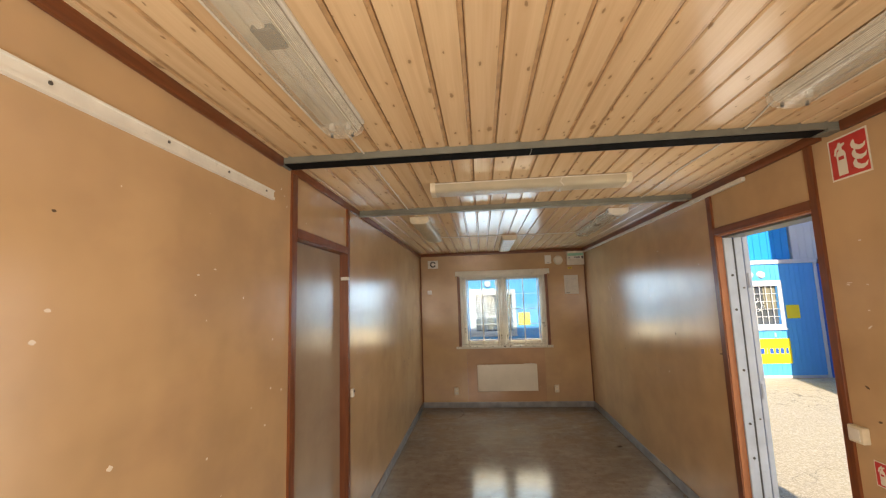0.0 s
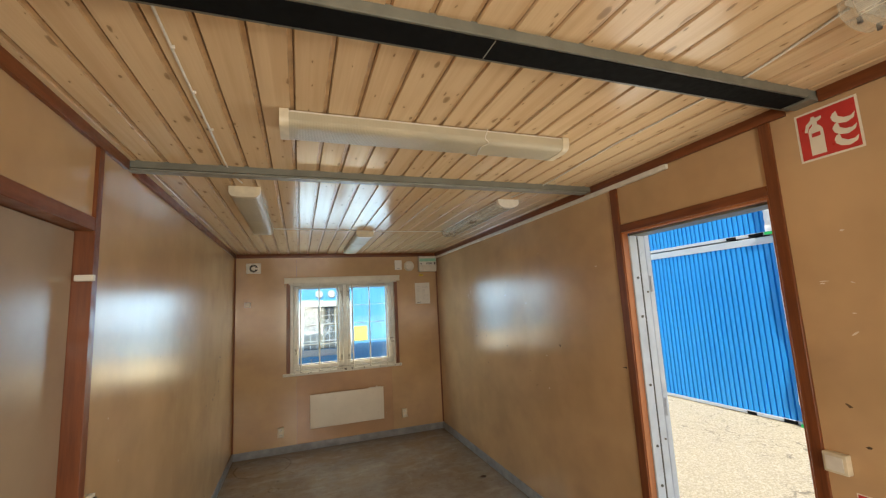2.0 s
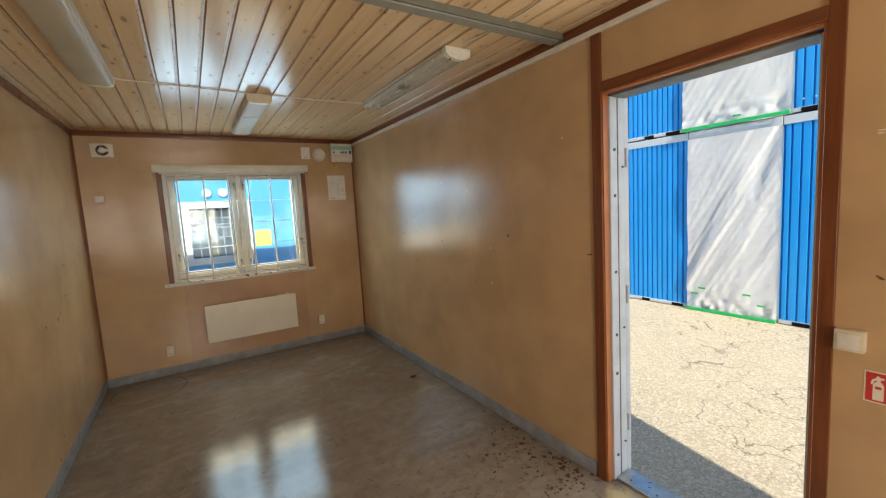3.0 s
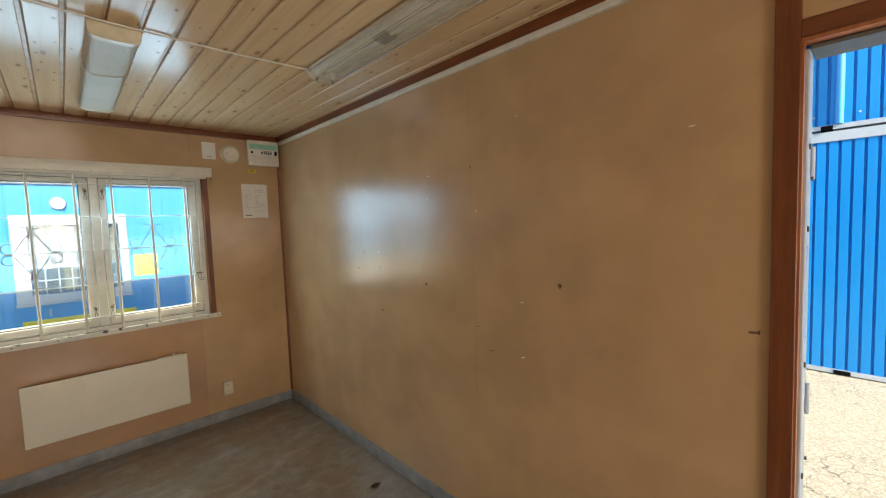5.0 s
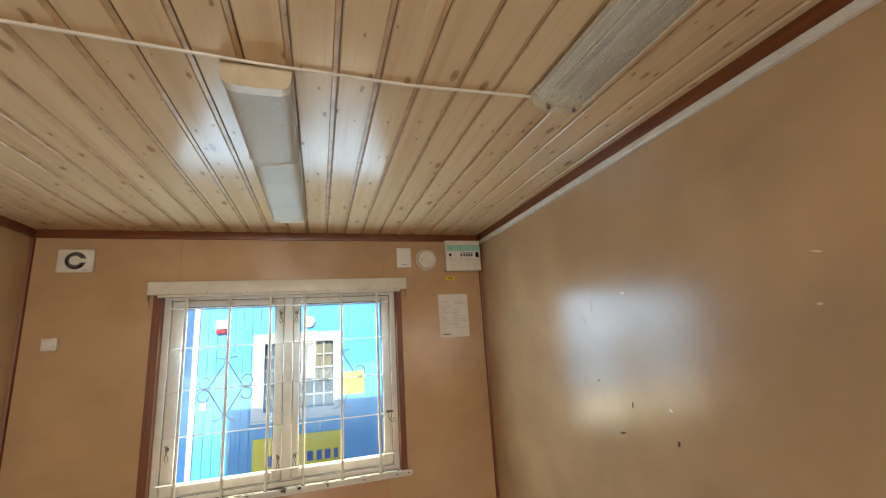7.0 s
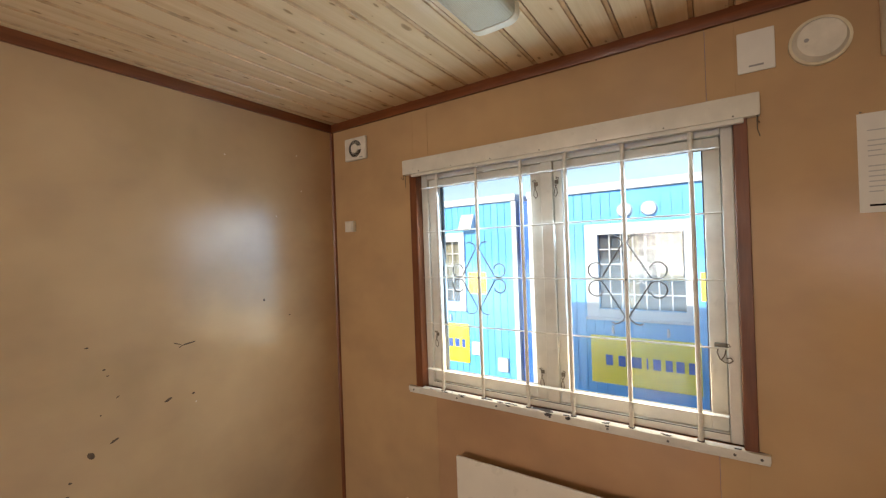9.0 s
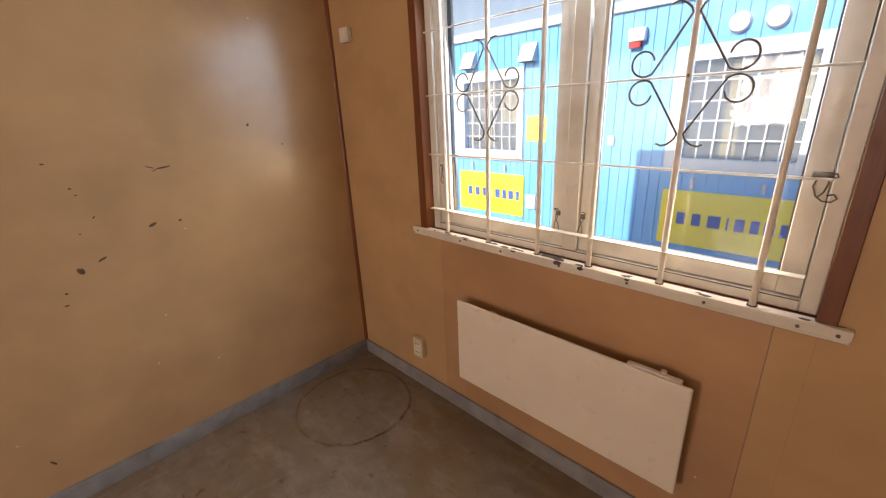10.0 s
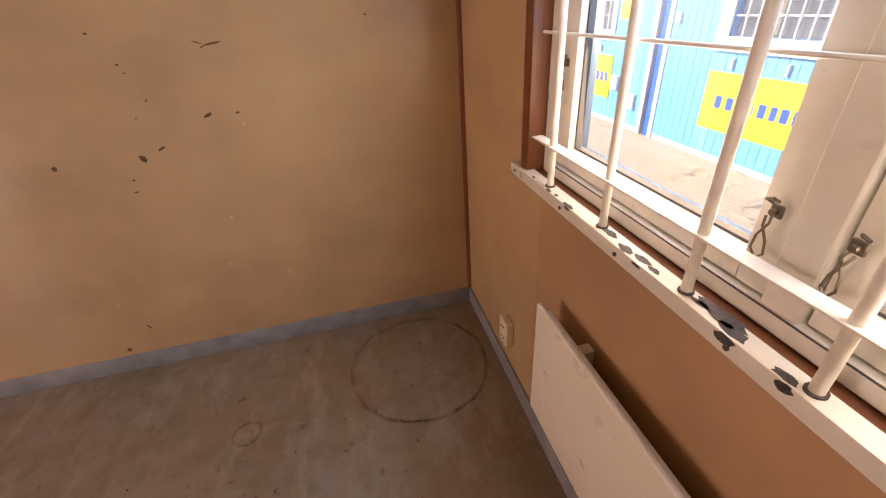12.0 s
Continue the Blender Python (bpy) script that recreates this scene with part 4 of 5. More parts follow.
hood = thing("window_pelmet", (0.355, YE, 2.10), "cream-painted wooden pelmet above the window", "pelmet")
part("board", slab((-0.412, YE - 0.036, 2.104), (1.124, YE - 0.0005, 2.181), bevel=0.004, seg=2), M["paint"], hood)
part("under_strip", slab((-0.36, YE - 0.030, 2.088), (1.08, YE - 0.0105, 2.1035), bevel=0.002), M["paint"], hood)
for x in (-0.404, 1.116):
    part("curtain_hook", tube(bmesh.new(), [(x, YE - 0.03, 2.106), (x, YE - 0.034, 2.085), (x + 0.004, YE - 0.045, 2.075), (x - 0.004, YE - 0.052, 2.088)], 0.0022, 6), M["zinc"], hood)
    part("end_hook", tube(bmesh.new(), [(x, YE - 0.02, 2.106), (x, YE - 0.02, 2.06), (x + 0.006, YE - 0.026, 2.035)], 0.0016, 6), M["zinc"], hood)
for x in (-0.3, -0.1, 0.12, 0.36, 0.6, 0.84, 1.05):
    part("nail", rod(bmesh.new(), (x, YE - 0.036, 2.112), (x, YE - 0.0375, 2.112), 0.003, 6), M["iron"], hood)

sill = thing("window_sill_board", (0.35, YE, 0.915), "cream-painted sill board with chipped paint", "sill")
SF = YE - 0.023
bm = slab((-0.430, SF, 0.930), (1.120, YE - 0.0005, 0.956), bevel=0.003, seg=2)
box(bm, (WX0 + 0.019, YE - 0.004, 0.931), (WX1 - 0.013, YE + 0.012, 0.956))
part("board", bm, M["paint"], sill)
part("apron", slab((-0.428, SF + 0.005, 0.919), (1.118, YE - 0.0005, 0.9295), bevel=0.002), M["paint"], sill)
rng = random.Random(12)
for x, y, ru, rv in ((-0.285, 6.742, 0.010, 0.004), (-0.19, 6.738, 0.014, 0.005), (-0.155, 6.742, 0.008, 0.004), (-0.095, 6.738, 0.024, 0.006), (0.052, 6.757, 0.024, 0.010), (0.115, 6.746, 0.022, 0.009),
                     (0.155, 6.752, 0.024, 0.008), (0.19, 6.748, 0.016, 0.007), (0.315, 6.764, 0.050, 0.014), (0.285, 6.756, 0.018, 0.006), (0.352, 6.748, 0.026, 0.012), (0.432, 6.744, 0.018, 0.008), (0.59, 6.745, 0.017, 0.008), (0.60, 6.757, 0.010, 0.005), (0.812, 6.745, 0.018, 0.008), (0.795, 6.755, 0.008, 0.004), (1.03, 6.748, 0.014, 0.006), (1.09, 6.756, 0.016, 0.004)):
    part("paint_chip", blob(bmesh.new(), (x, y * 0.8 + 1.371, 0.9555), X, Y, ru, rv, (0, 0, 0.0012), x), M["chip"], sill, "bared dark wood")
for x, dz, ru, rv in ((0.352, 0.003, 0.02, 0.008), (0.44, 0.004, 0.012, 0.008), (-0.09, 0.006, 0.012, 0.004), (0.16, 0.006, 0.014, 0.003), (0.598, 0.004, 0.01, 0.004)):
    part("paint_chip", blob(bmesh.new(), (x, SF + 0.0005, 0.945 + dz), X, Z, ru, rv, (0, -0.0012, 0), x + 3), M["chip"], sill, "bared dark wood")
for x in (-0.395, -0.12, 0.10, 0.36, 0.60, 0.815, 1.02, 1.095):
    part("screw", rod(bmesh.new(), (x, SF + 0.0005, 0.939), (x, SF - 0.0025, 0.939), 0.0048, 8), M["iron"], sill)

grille = thing("window_grille", (0.355, YE, 0.956), "white steel burglar grille with wrought scrolls before the window", "window grille")
gy = YE - 0.003
BARS = (-0.212, 0.022, 0.255, 0.459, 0.688, 0.921)
for x in BARS:
    bar = part("bar", rod(bmesh.new(), (x, gy, 0.956), (x, gy, 2.104), 0.0085, 14), M["bar"], grille)
    part("collar", rod(bmesh.new(), (x, gy, 0.9562), (x, gy, 0.9592), 0.0125, 14), M["chip"], bar, "dark bored rim")
for z in (1.301, 1.546, 1.788):
    part("cross_rod", rod(bmesh.new(), (-0.318, gy + 0.0115, z), (1.012, gy + 0.0115, z), 0.0034, 8), M["bar"], grille)
for z in (1.060, 2.020):
    part("flat_bar", slab((-0.305, gy - 0.014, z - 0.002), (1.010, gy + 0.016, z + 0.002), bevel=0.0008), M["bar"], grille)


def scroll(cx, cz):
    ob = part("scroll", rod(bmesh.new(), (cx, gy - 0.0088, cz - 0.004), (cx, gy - 0.0088, cz + 0.004), 0.003, 8), M["iron"], grille, "wrought scroll ornament")
    for sx in (-1, 1):
        for sz in (-1, 1):
            pts = [(0.058, 0.172), (0.045, 0.178), (0.030, 0.174), (0.014, 0.160), (0.008, 0.146)] + [(0.008 + 0.082 * k / 5, 0.146 - 0.138 * k / 5) for k in range(1, 5)]
            c = (0.112, 0.040)
            for i in range(15):
                a = radians(232 + 300 * i / 14)
                r = 0.037 - 0.011 * i / 14
                pts.append((c[0] + r * math.cos(a), c[1] + r * math.sin(a)))
            part("curl", tube(bmesh.new(), [(cx + sx * px, gy - 0.010, cz + sz * pz) for px, pz in pts], 0.0031, 7), M["iron"], ob)


scroll(0.022, 1.546)
scroll(0.688, 1.546)

# ---- panel heater under the window ----
heater = thing("panel_heater", (0.366, YE, 0.262), "flat cream-white electric panel heater hung under the window", "heater")
part("front_panel", slab((-0.105, 6.706, 0.263), (0.838, 6.720, 0.675), bevel=0.005, seg=3), M["enamel"], heater)
part("body", slab((-0.085, 6.721, 0.275), (0.818, 6.738, 0.660), bevel=0.003), M["white"], heater)
part("thermostat_box", slab((0.64, 6.7205, 0.56), (0.805, 6.742, 0.679), bevel=0.006, seg=2), M["white"], heater)
part("thermostat_dial", rod(bmesh.new(), (0.75, 6.732, 0.682), (0.75, 6.732, 0.690), 0.009, 16), M["white"], heater)
for x in (0.05, 0.68):
    part("bracket", slab((x - 0.015, 6.7385, 0.29), (x + 0.015, YE - 0.0005, 0.64), bevel=0.002), M["white"], heater)
part("lower_lip", slab((-0.10, 6.722, 0.2632), (0.833, 6.735, 0.272), bevel=0.002), M["enamel"], heater)


# ---- fittings on the north wall ----
def socket(x, z, label):
    ob = thing("wall_socket", (x, YE, z), label, "socket", "wall sockets under the window")
    part("plate", slab((x - 0.036, YE - 0.032, z - 0.058), (x + 0.036, YE - 0.0005, z + 0.058), bevel=0.006, seg=3), M["cream"], ob)
    for dz in (-0.027, 0.027):
        bm = bmesh.new()
        bmesh.ops.create_circle(bm, cap_ends=True, radius=0.019, segments=20, matrix=Matrix.Translation((x, YE - 0.0325, z + dz)) @ Matrix.Rotation(radians(90), 4, "X"))
        bmesh.ops.solidify(bm, geom=bm.faces[:], thickness=0.0015)
        face = part("face", bm, M["white"], ob)
        for dx in (-0.008, 0.008):
            part("pin_hole", rod(bmesh.new(), (x + dx, YE - 0.0325, z + dz), (x + dx, YE - 0.0355, z + dz), 0.0036, 8), M["black"], face)
    return ob


socket(-0.452, 0.258, "yellowed double wall socket above the skirting")
socket(1.132, 0.283, "yellowed double wall socket beside the heater")

vent = thing("wall_vent", (-0.78, YE, 2.31), "square white vent with a round dark grille", "vent")
part("plate", slab((-0.868, YE - 0.020, 2.246), (-0.694, YE - 0.0005, 2.380), bevel=0.008, seg=3), M["white"], vent)
bm = bmesh.new()
rod(bm, (-0.779, YE - 0.0195, 2.313), (-0.779, YE - 0.022, 2.313), 0.050, 32)
part("grille_well", bm, M["black"], vent, "dark round grille")
for i in range(26):
    a = radians(20 + 320 * i / 25)
    part("fin", rod(bmesh.new(), (-0.779 + 0.027 * math.cos(a), YE - 0.0235, 2.313 + 0.027 * math.sin(a)), (-0.779 + 0.049 * math.cos(a), YE - 0.0235, 2.313 + 0.049 * math.sin(a)), 0.0009, 5), M["white"], vent)
part("blank", slab((-0.756, YE - 0.0245, 2.302), (-0.727, YE - 0.0222, 2.324), bevel=0.001), M["white"], vent)
part("print", slab((-0.745, YE - 0.0212, 2.256), (-0.718, YE - 0.0201, 2.261)), M["ink"], vent)
part("hub", rod(bmesh.new(), (-0.779, YE - 0.0222, 2.313), (-0.779, YE - 0.029, 2.313), 0.026, 24), M["white"], vent)

box1 = thing("junction_box", (-0.845, YE, 1.85), "small white junction box on the end wall", "junction box")
part("case", slab((-0.882, YE - 0.026, 1.819), (-0.812, YE - 0.0005, 1.884), bevel=0.004, seg=2), M["white"], box1)
part("lid", slab((-0.872, YE - 0.030, 1.828), (-0.822, YE - 0.0262, 1.875), bevel=0.002), M["white"], box1)

note = thing("thermostat_plate", (1.12, YE, 2.33), "blank white plate beside the smoke detector", "wall plate")
part("plate", slab((1.069, YE - 0.010, 2.258), (1.171, YE - 0.0005, 2.397), bevel=0.003, seg=2), M["paper"], note)
part("print", slab((1.10, YE - 0.0108, 2.275), (1.14, YE - 0.0101, 2.281)), M["ink"], note)

det = thing("smoke_detector", (1.28, YE, 2.31), "round cream smoke detector on the end wall", "smoke detector")
part("base_ring", rod(bmesh.new(), (1.28, YE - 0.0005, 2.31), (1.28, YE - 0.016, 2.31), 0.076, 36), M["cream"], det)
part("dome", rod(bmesh.new(), (1.28, YE - 0.0162, 2.31), (1.28, YE - 0.036, 2.31), 0.068, 36, 0.058), M["white"], det)
part("test_button", rod(bmesh.new(), (1.245, YE - 0.030, 2.31), (1.245, YE - 0.038, 2.31), 0.006, 12), M["ink"], det)

fuse = thing("fuse_box", (1.55, YE, 2.33), "white fuse box with a mint label and a row of breakers", "fuse box")
part("case", slab((1.415, YE - 0.062, 2.222), (1.683, YE - 0.0005, 2.4445), bevel=0.006, seg=2), M["white"], fuse)
part("label_strip", slab((1.425, YE - 0.0632, 2.368), (1.674, YE - 0.0621, 2.412), bevel=0.0003), M["mint"], fuse, "mint label strip")
win = part("breaker_window", slab((1.428, YE - 0.0634, 2.318), (1.672, YE - 0.0621, 2.360), bevel=0.0003), M["paper"], fuse)
for x, w in ((1.448, 0.016), (1.533, 0.010), (1.556, 0.010), (1.575, 0.010), (1.594, 0.010), (1.613, 0.010), (1.655, 0.022)):
    part("breaker", slab((x - w / 2, YE - 0.070, 2.326 if w < 0.02 else 2.320), (x + w / 2, YE - 0.0635, 2.346 if w < 0.02 else 2.358), bevel=0.001), M["black"], win)
part("print", slab((1.54, YE - 0.0645, 2.349), (1.625, YE - 0.0635, 2.356)), M["ink"], fuse)
lab = thing("warning_label", (1.458, YE, 2.176), "small yellow warning label below the fuse box", "label")
part("sticker", slab((1.426, YE - 0.0012, 2.163), (1.491, YE - 0.0003, 2.190)), M["yellow"], lab)
for dz in (0.007, 0.016):
    part("print", slab((1.437, YE - 0.002, 2.163 + dz), (1.480, YE - 0.0013, 2.167 + dz)), M["black"], lab)

sheet1 = thing("paper_notice", (1.468, YE, 1.755), "white printed notice pinned to the end wall", "notice")
part("page", slab((1.358, YE - 0.0022, 1.757), (1.578, YE - 0.0008, 2.060)), M["paper"], sheet1)
rng = random.Random(5)
for i in range(13):
    z = 2.005 - i * 0.0155
    for x0, x1 in ((1.380, 1.380 + rng.uniform(0.03, 0.07)), (1.465, 1.465 + rng.uniform(0.03, 0.095))):
        if rng.random() > 0.12:
            part("print_line", slab((x0, YE - 0.0029, z), (x1, YE - 0.0023, z + 0.0035)), M["faint"], sheet1)
part("print_line", slab((1.38, YE - 0.0029, 1.776), (1.435, YE - 0.0023, 1.782)), M["black"], sheet1)
for x in (1.366, 1.57):
    part("pin", rod(bmesh.new(), (x, YE - 0.0022, 2.064), (x, YE - 0.006, 2.064), 0.003, 8), M["zinc"], sheet1)

# ---- fittings on the east wall ----
switch = thing("light_switch", (XR, 2.125, 1.07), "cream rocker light switch beside the doorway", "light switch")
part("case", slab((XR - 0.034, 2.088, 1.035), (XR - 0.0005, 2.164, 1.108), bevel=0.006, seg=2), M["cream"], switch)
part("rocker", slab((XR - 0.039, 2.098, 1.046), (XR - 0.0345, 2.154, 1.098), bevel=0.003, seg=2), M["white"], switch)


def fire_sign(y0, z0, s, label, flames=True):
    """A square red sign with a pale border, a bottle and flames; y runs to the viewer's left."""
    ob = thing("fire_sign", (XR, y0 + s / 2, z0), label, "sign", "fire extinguisher signs")

    def sl(name, pts, depth, mat):
        bm = prism(bmesh.new(), [(XR - 0.0008 - depth, y0 + s * (1 - u), z0 + s * v) for u, v in pts], (-0.0006, 0, 0))
        part(name, bm, M[mat], ob, smooth=False)

    sl("border", [(0, 0), (1, 0), (1, 1), (0, 1)], 0.0, "sign_white")
    sl("field", [(0.04, 0.04), (0.96, 0.04), (0.96, 0.96), (0.04, 0.96)], 0.0008, "red")
    sl("bottle", [(0.20, 0.10), (0.44, 0.10), (0.44, 0.58), (0.40, 0.66), (0.36, 0.69), (0.36, 0.75), (0.44, 0.79), (0.44, 0.84), (0.34, 0.83), (0.33, 0.87), (0.28, 0.87), (0.26, 0.81), (0.18, 0.74), (0.14, 0.60), (0.19, 0.58), (0.22, 0.68), (0.28, 0.74), (0.28, 0.69), (0.23, 0.65), (0.20, 0.58)], 0.0016, "sign_white")
    sl("bottle_label", [(0.25, 0.46), (0.39, 0.46), (0.39, 0.54), (0.25, 0.54)], 0.0024, "red")
    if flames:
        for dv in (0.10, 0.32, 0.54):
            sl("flame", [(0.58, dv + 0.19), (0.60, dv + 0.10), (0.68, dv + 0.03), (0.80, dv), (0.91, dv + 0.05), (0.94, dv + 0.15), (0.87, dv + 0.10), (0.77, dv + 0.11), (0.69, dv + 0.17), (0.67, dv + 0.28), (0.62, dv + 0.25)], 0.0016, "sign_white")
    return ob


fire_sign(1.880, 2.228, 0.200, "square red and white fire extinguisher sign high on the wall")
fire_sign(1.985, 0.871, 0.106, "small red and white fire extinguisher sign below the switch")


# ---- gouges and nicks in the wall boards ----
def scars(wall, x, spots, mat, label):
    s = 0.0010 if x < 0 else -0.0010
    for i, (y, z, ru, rv, turn) in enumerate(spots):
        a = radians(turn)
        u, v = Y * math.cos(a) + Z * math.sin(a), Z * math.cos(a) - Y * math.sin(a)
        part("gouge" if mat == "gouge" else "nick", blob(bmesh.new(), (x, y, z), u, v, ru * 1.05, rv * 0.85, (s, 0, 0), y * 7 + z, 11), M[mat], wall, label)


scars(wall_w, XL, ((5.905, 1.311, 0.030, 0.0045, 8), (5.872, 1.303, 0.008, 0.003, 30), (5.816, 1.085, 0.016, 0.0075, 22), (5.918, 1.083, 0.007, 0.005, 0), (5.625, 0.988, 0.017, 0.005, 24), (5.554, 0.958, 0.011, 0.020, 25), (5.585, 1.10, 0.004, 0.003, 0), (5.64, 1.155, 0.006, 0.003, 40), (5.86, 1.318, 0.016, 0.003, -22), (6.28, 1.46, 0.006, 0.008, 0), (5.49, 0.886, 0.006, 0.005, 0),
                   (5.60, 1.272, 0.006, 0.004, 0), (5.61, 1.246, 0.005, 0.003, 0), (5.275, 0.221, 0.004, 0.020, 30), (5.15, 0.115, 0.010, 0.012, 0), (5.48, 0.84, 0.008, 0.004, 0), (5.265, 0.963, 0.008, 0.012, 45), (6.43, 1.36, 0.006, 0.005, 0), (5.55, 1.367, 0.007, 0.004, 0), (0.90, 1.976, 0.006, 0.004, 0), (4.2, 1.5, 0.005, 0.006, 0), (3.95, 1.52, 0.004, 0.004, 0)), "gouge", "dark gouge")
scars(wall_w, XL, ((0.905, 1.739, 0.009, 0.006, 0), (0.878, 1.668, 0.008, 0.008, 0), (1.098, 1.314, 0.010, 0.010, 0), (1.406, 1.85, 0.007, 0.004, 0), (1.498, 1.877, 0.007, 0.004, 0), (1.396, 1.778, 0.005, 0.004, 0), (1.688, 1.768, 0.005, 0.006, 0),
                   (1.93, 1.344, 0.006, 0.006, 0), (2.034, 1.316, 0.006, 0.006, 0), (1.886, 1.191, 0.006, 0.006, 0), (1.492, 1.192, 0.006, 0.006, 0), (1.94, 1.57, 0.005, 0.005, 0), (2.0, 2.33, 0.006, 0.004, 30), (2.03, 2.30, 0.005, 0.003, 0), (2.06, 2.25, 0.004, 0.003, 0)), "nick", "pale chip")
scars(wall_e, XR, ((5.555, 1.545, 0.008, 0.006, 0), (5.447, 1.355, 0.018, 0.005, -12), (5.18, 1.37, 0.005, 0.012, 20), (5.17, 1.084, 0.006, 0.008, 0), (4.713, 1.30, 0.010, 0.008, 40), (3.842, 1.369, 0.010, 0.016, -15), (4.338, 1.93, 0.006, 0.004, 0),
                   (4.318, 1.115, 0.007, 0.004, 0), (3.18, 1.285, 0.014, 0.005, 0), (3.165, 1.287, 0.005, 0.008, 0), (4.23, 1.005, 0.020, 0.002, -20), (2.067, 1.288, 0.012, 0.006, 30), (2.03, 1.15, 0.010, 0.006, 0), (5.372, 1.468, 0.004, 0.016, 15)), "gouge", "dark gouge")
scars(wall_e, XR, ((4.66, 1.919, 0.012, 0.004, 15), (4.68, 1.794, 0.007, 0.004, 0), (4.305, 1.707, 0.007, 0.006, 0), (4.047, 2.125, 0.005, 0.004, 0), (3.347, 1.944, 0.012, 0.004, 0), (4.039, 1.274, 0.012, 0.003, 0), (2.078, 1.753, 0.016, 0.003, 0), (5.19, 1.474, 0.008, 0.006, 30), (4.04, 1.014, 0.010, 0.004, -20)), "nick", "pale chip")


scars(wall_e, XR, ((1.994, 1.94, 0.008, 0.005, 0), (2.01, 1.555, 0.014, 0.004, -35), (2.082, 1.744, 0.009, 0.003, 0), (1.989, 1.743, 0.007, 0.003, 20), (2.002, 1.63, 0.007, 0.003, 0), (1.786, 1.587, 0.008, 0.004, 0), (5.554, 1.916, 0.006, 0.006, 0), (5.339, 1.895, 0.012, 0.005, 15)), "nick", "pale chip")
M["rubbed"] = laminate("rubbed_grey_laminate", (0.58, 0.40, 0.23), (0.52, 0.36, 0.20), 0.40)
for y, z, ru, rv in ((5.623, 1.822, 0.014, 0.016), (5.602, 1.795, 0.010, 0.014), (5.545, 1.862, 0.010, 0.022), (5.548, 1.66, 0.003, 0.050), (5.545, 1.47, 0.005, 0.030)):
    part("stain", blob(bmesh.new(), (XR, y, z), Y, Z, ru, rv, (-0.0006, 0, 0), y + z, 15), M["rubbed"], wall_e, "dull rubbed patch")


# ---- litter on the floor ----
def crumbs():
    bm = bmesh.new()
    rng = random.Random(9)
    for i in range(170):
        if i < 95:
            x, y = 1.62 - abs(rng.gauss(0, 0.22)), 3.12 + abs(rng.gauss(0, 0.45))
        else:
            x, y = rng.uniform(-0.8, 1.6), rng.uniform(3.0, 6.6)
        r = rng.uniform(0.0018, 0.0055) if i < 95 else rng.uniform(0.0015, 0.0035)
        blob(bm, (x, y, 0.0002), X, Y, r * rng.uniform(1, 2.2), r, (0, 0, rng.uniform(0.0008, 0.003)), i, 6)
    return bm


def debris():
    """Dry leaf bits and clods blown in along the skirting by the doorway."""
    bm = bmesh.new()
    rng = random.Random(31)
    for i in range(64):
        y = 3.16 + abs(rng.gauss(0, 0.42))
        x = 1.675 - abs(rng.gauss(0, 0.07 if i % 3 else 0.30))
        r = rng.uniform(0.006, 0.019)
        a = rng.uniform(0, math.pi)
        u, v = Vector((math.cos(a), math.sin(a), 0)), Vector((-math.sin(a), math.cos(a), 0))
        blob(bm, (x, y, 0.0002), u, v, r, r * rng.uniform(0.3, 0.7), (0, 0, rng.uniform(0.001, 0.006)), i + 400, 9)
    return bm


single("leaf_debris", debris(), M["leaf_litter"], (1.6, 3.3, 0), "dry brown leaf bits and clods swept along the skirting", "debris", kind="stuff")
single("dirt_crumbs", crumbs(), M["dirt"], (1.5, 3.3, 0), "scattered dark dirt crumbs on the vinyl floor", "dirt", kind="stuff")
def scuffs():
    """Dark heel marks rubbed across the vinyl."""
    bm = bmesh.new()
    rng = random.Random(21)
    for i in range(64):
        x, y = (rng.uniform(-0.3, 1.55), rng.uniform(2.9, 4.3)) if i < 46 else (rng.uniform(-0.6, 1.2), rng.uniform(5.0, 6.4))
        a = rng.gauss(-0.25, 0.5)
        u, v = Vector((math.cos(a), math.sin(a), 0)), Vector((-math.sin(a), math.cos(a), 0))
        ln = rng.uniform(0.008, 0.05) if i < 46 else rng.uniform(0.005, 0.014)
        blob(bm, (x, y, 0.0001), u, v, ln, rng.uniform(0.0012, 0.004), (0, 0, 0.0005), i + 50, 9)
    return bm


single("scuff_marks", scuffs(), M["scuff"], (0.6, 3.6, 0), "dark rubbed heel marks on the vinyl floor", "scuff marks", kind="stuff")
bm = bmesh.new()
rngl = random.Random(2)
rim = [bm.verts.new((1.505 + 0.034 * math.cos(a) * k, 5.06 + 0.022 * math.sin(a) * k, 0.003 + 0.009 * rngl.random())) for a, k in ((2 * math.pi * i / 12, rngl.uniform(0.7, 1.15)) for i in range(12))]
mid = bm.verts.new((1.505, 5.06, 0.002))
for i in range(12):
    bm.faces.new((mid, rim[i], rim[(i + 1) % 12]))
bmesh.ops.solidify(bm, geom=bm.faces[:], thickness=0.0015)
single("withered_leaf", bm, M["leaf_litter"], (1.505, 5.06, 0), "withered brown leaf lying on the floor", "leaf")

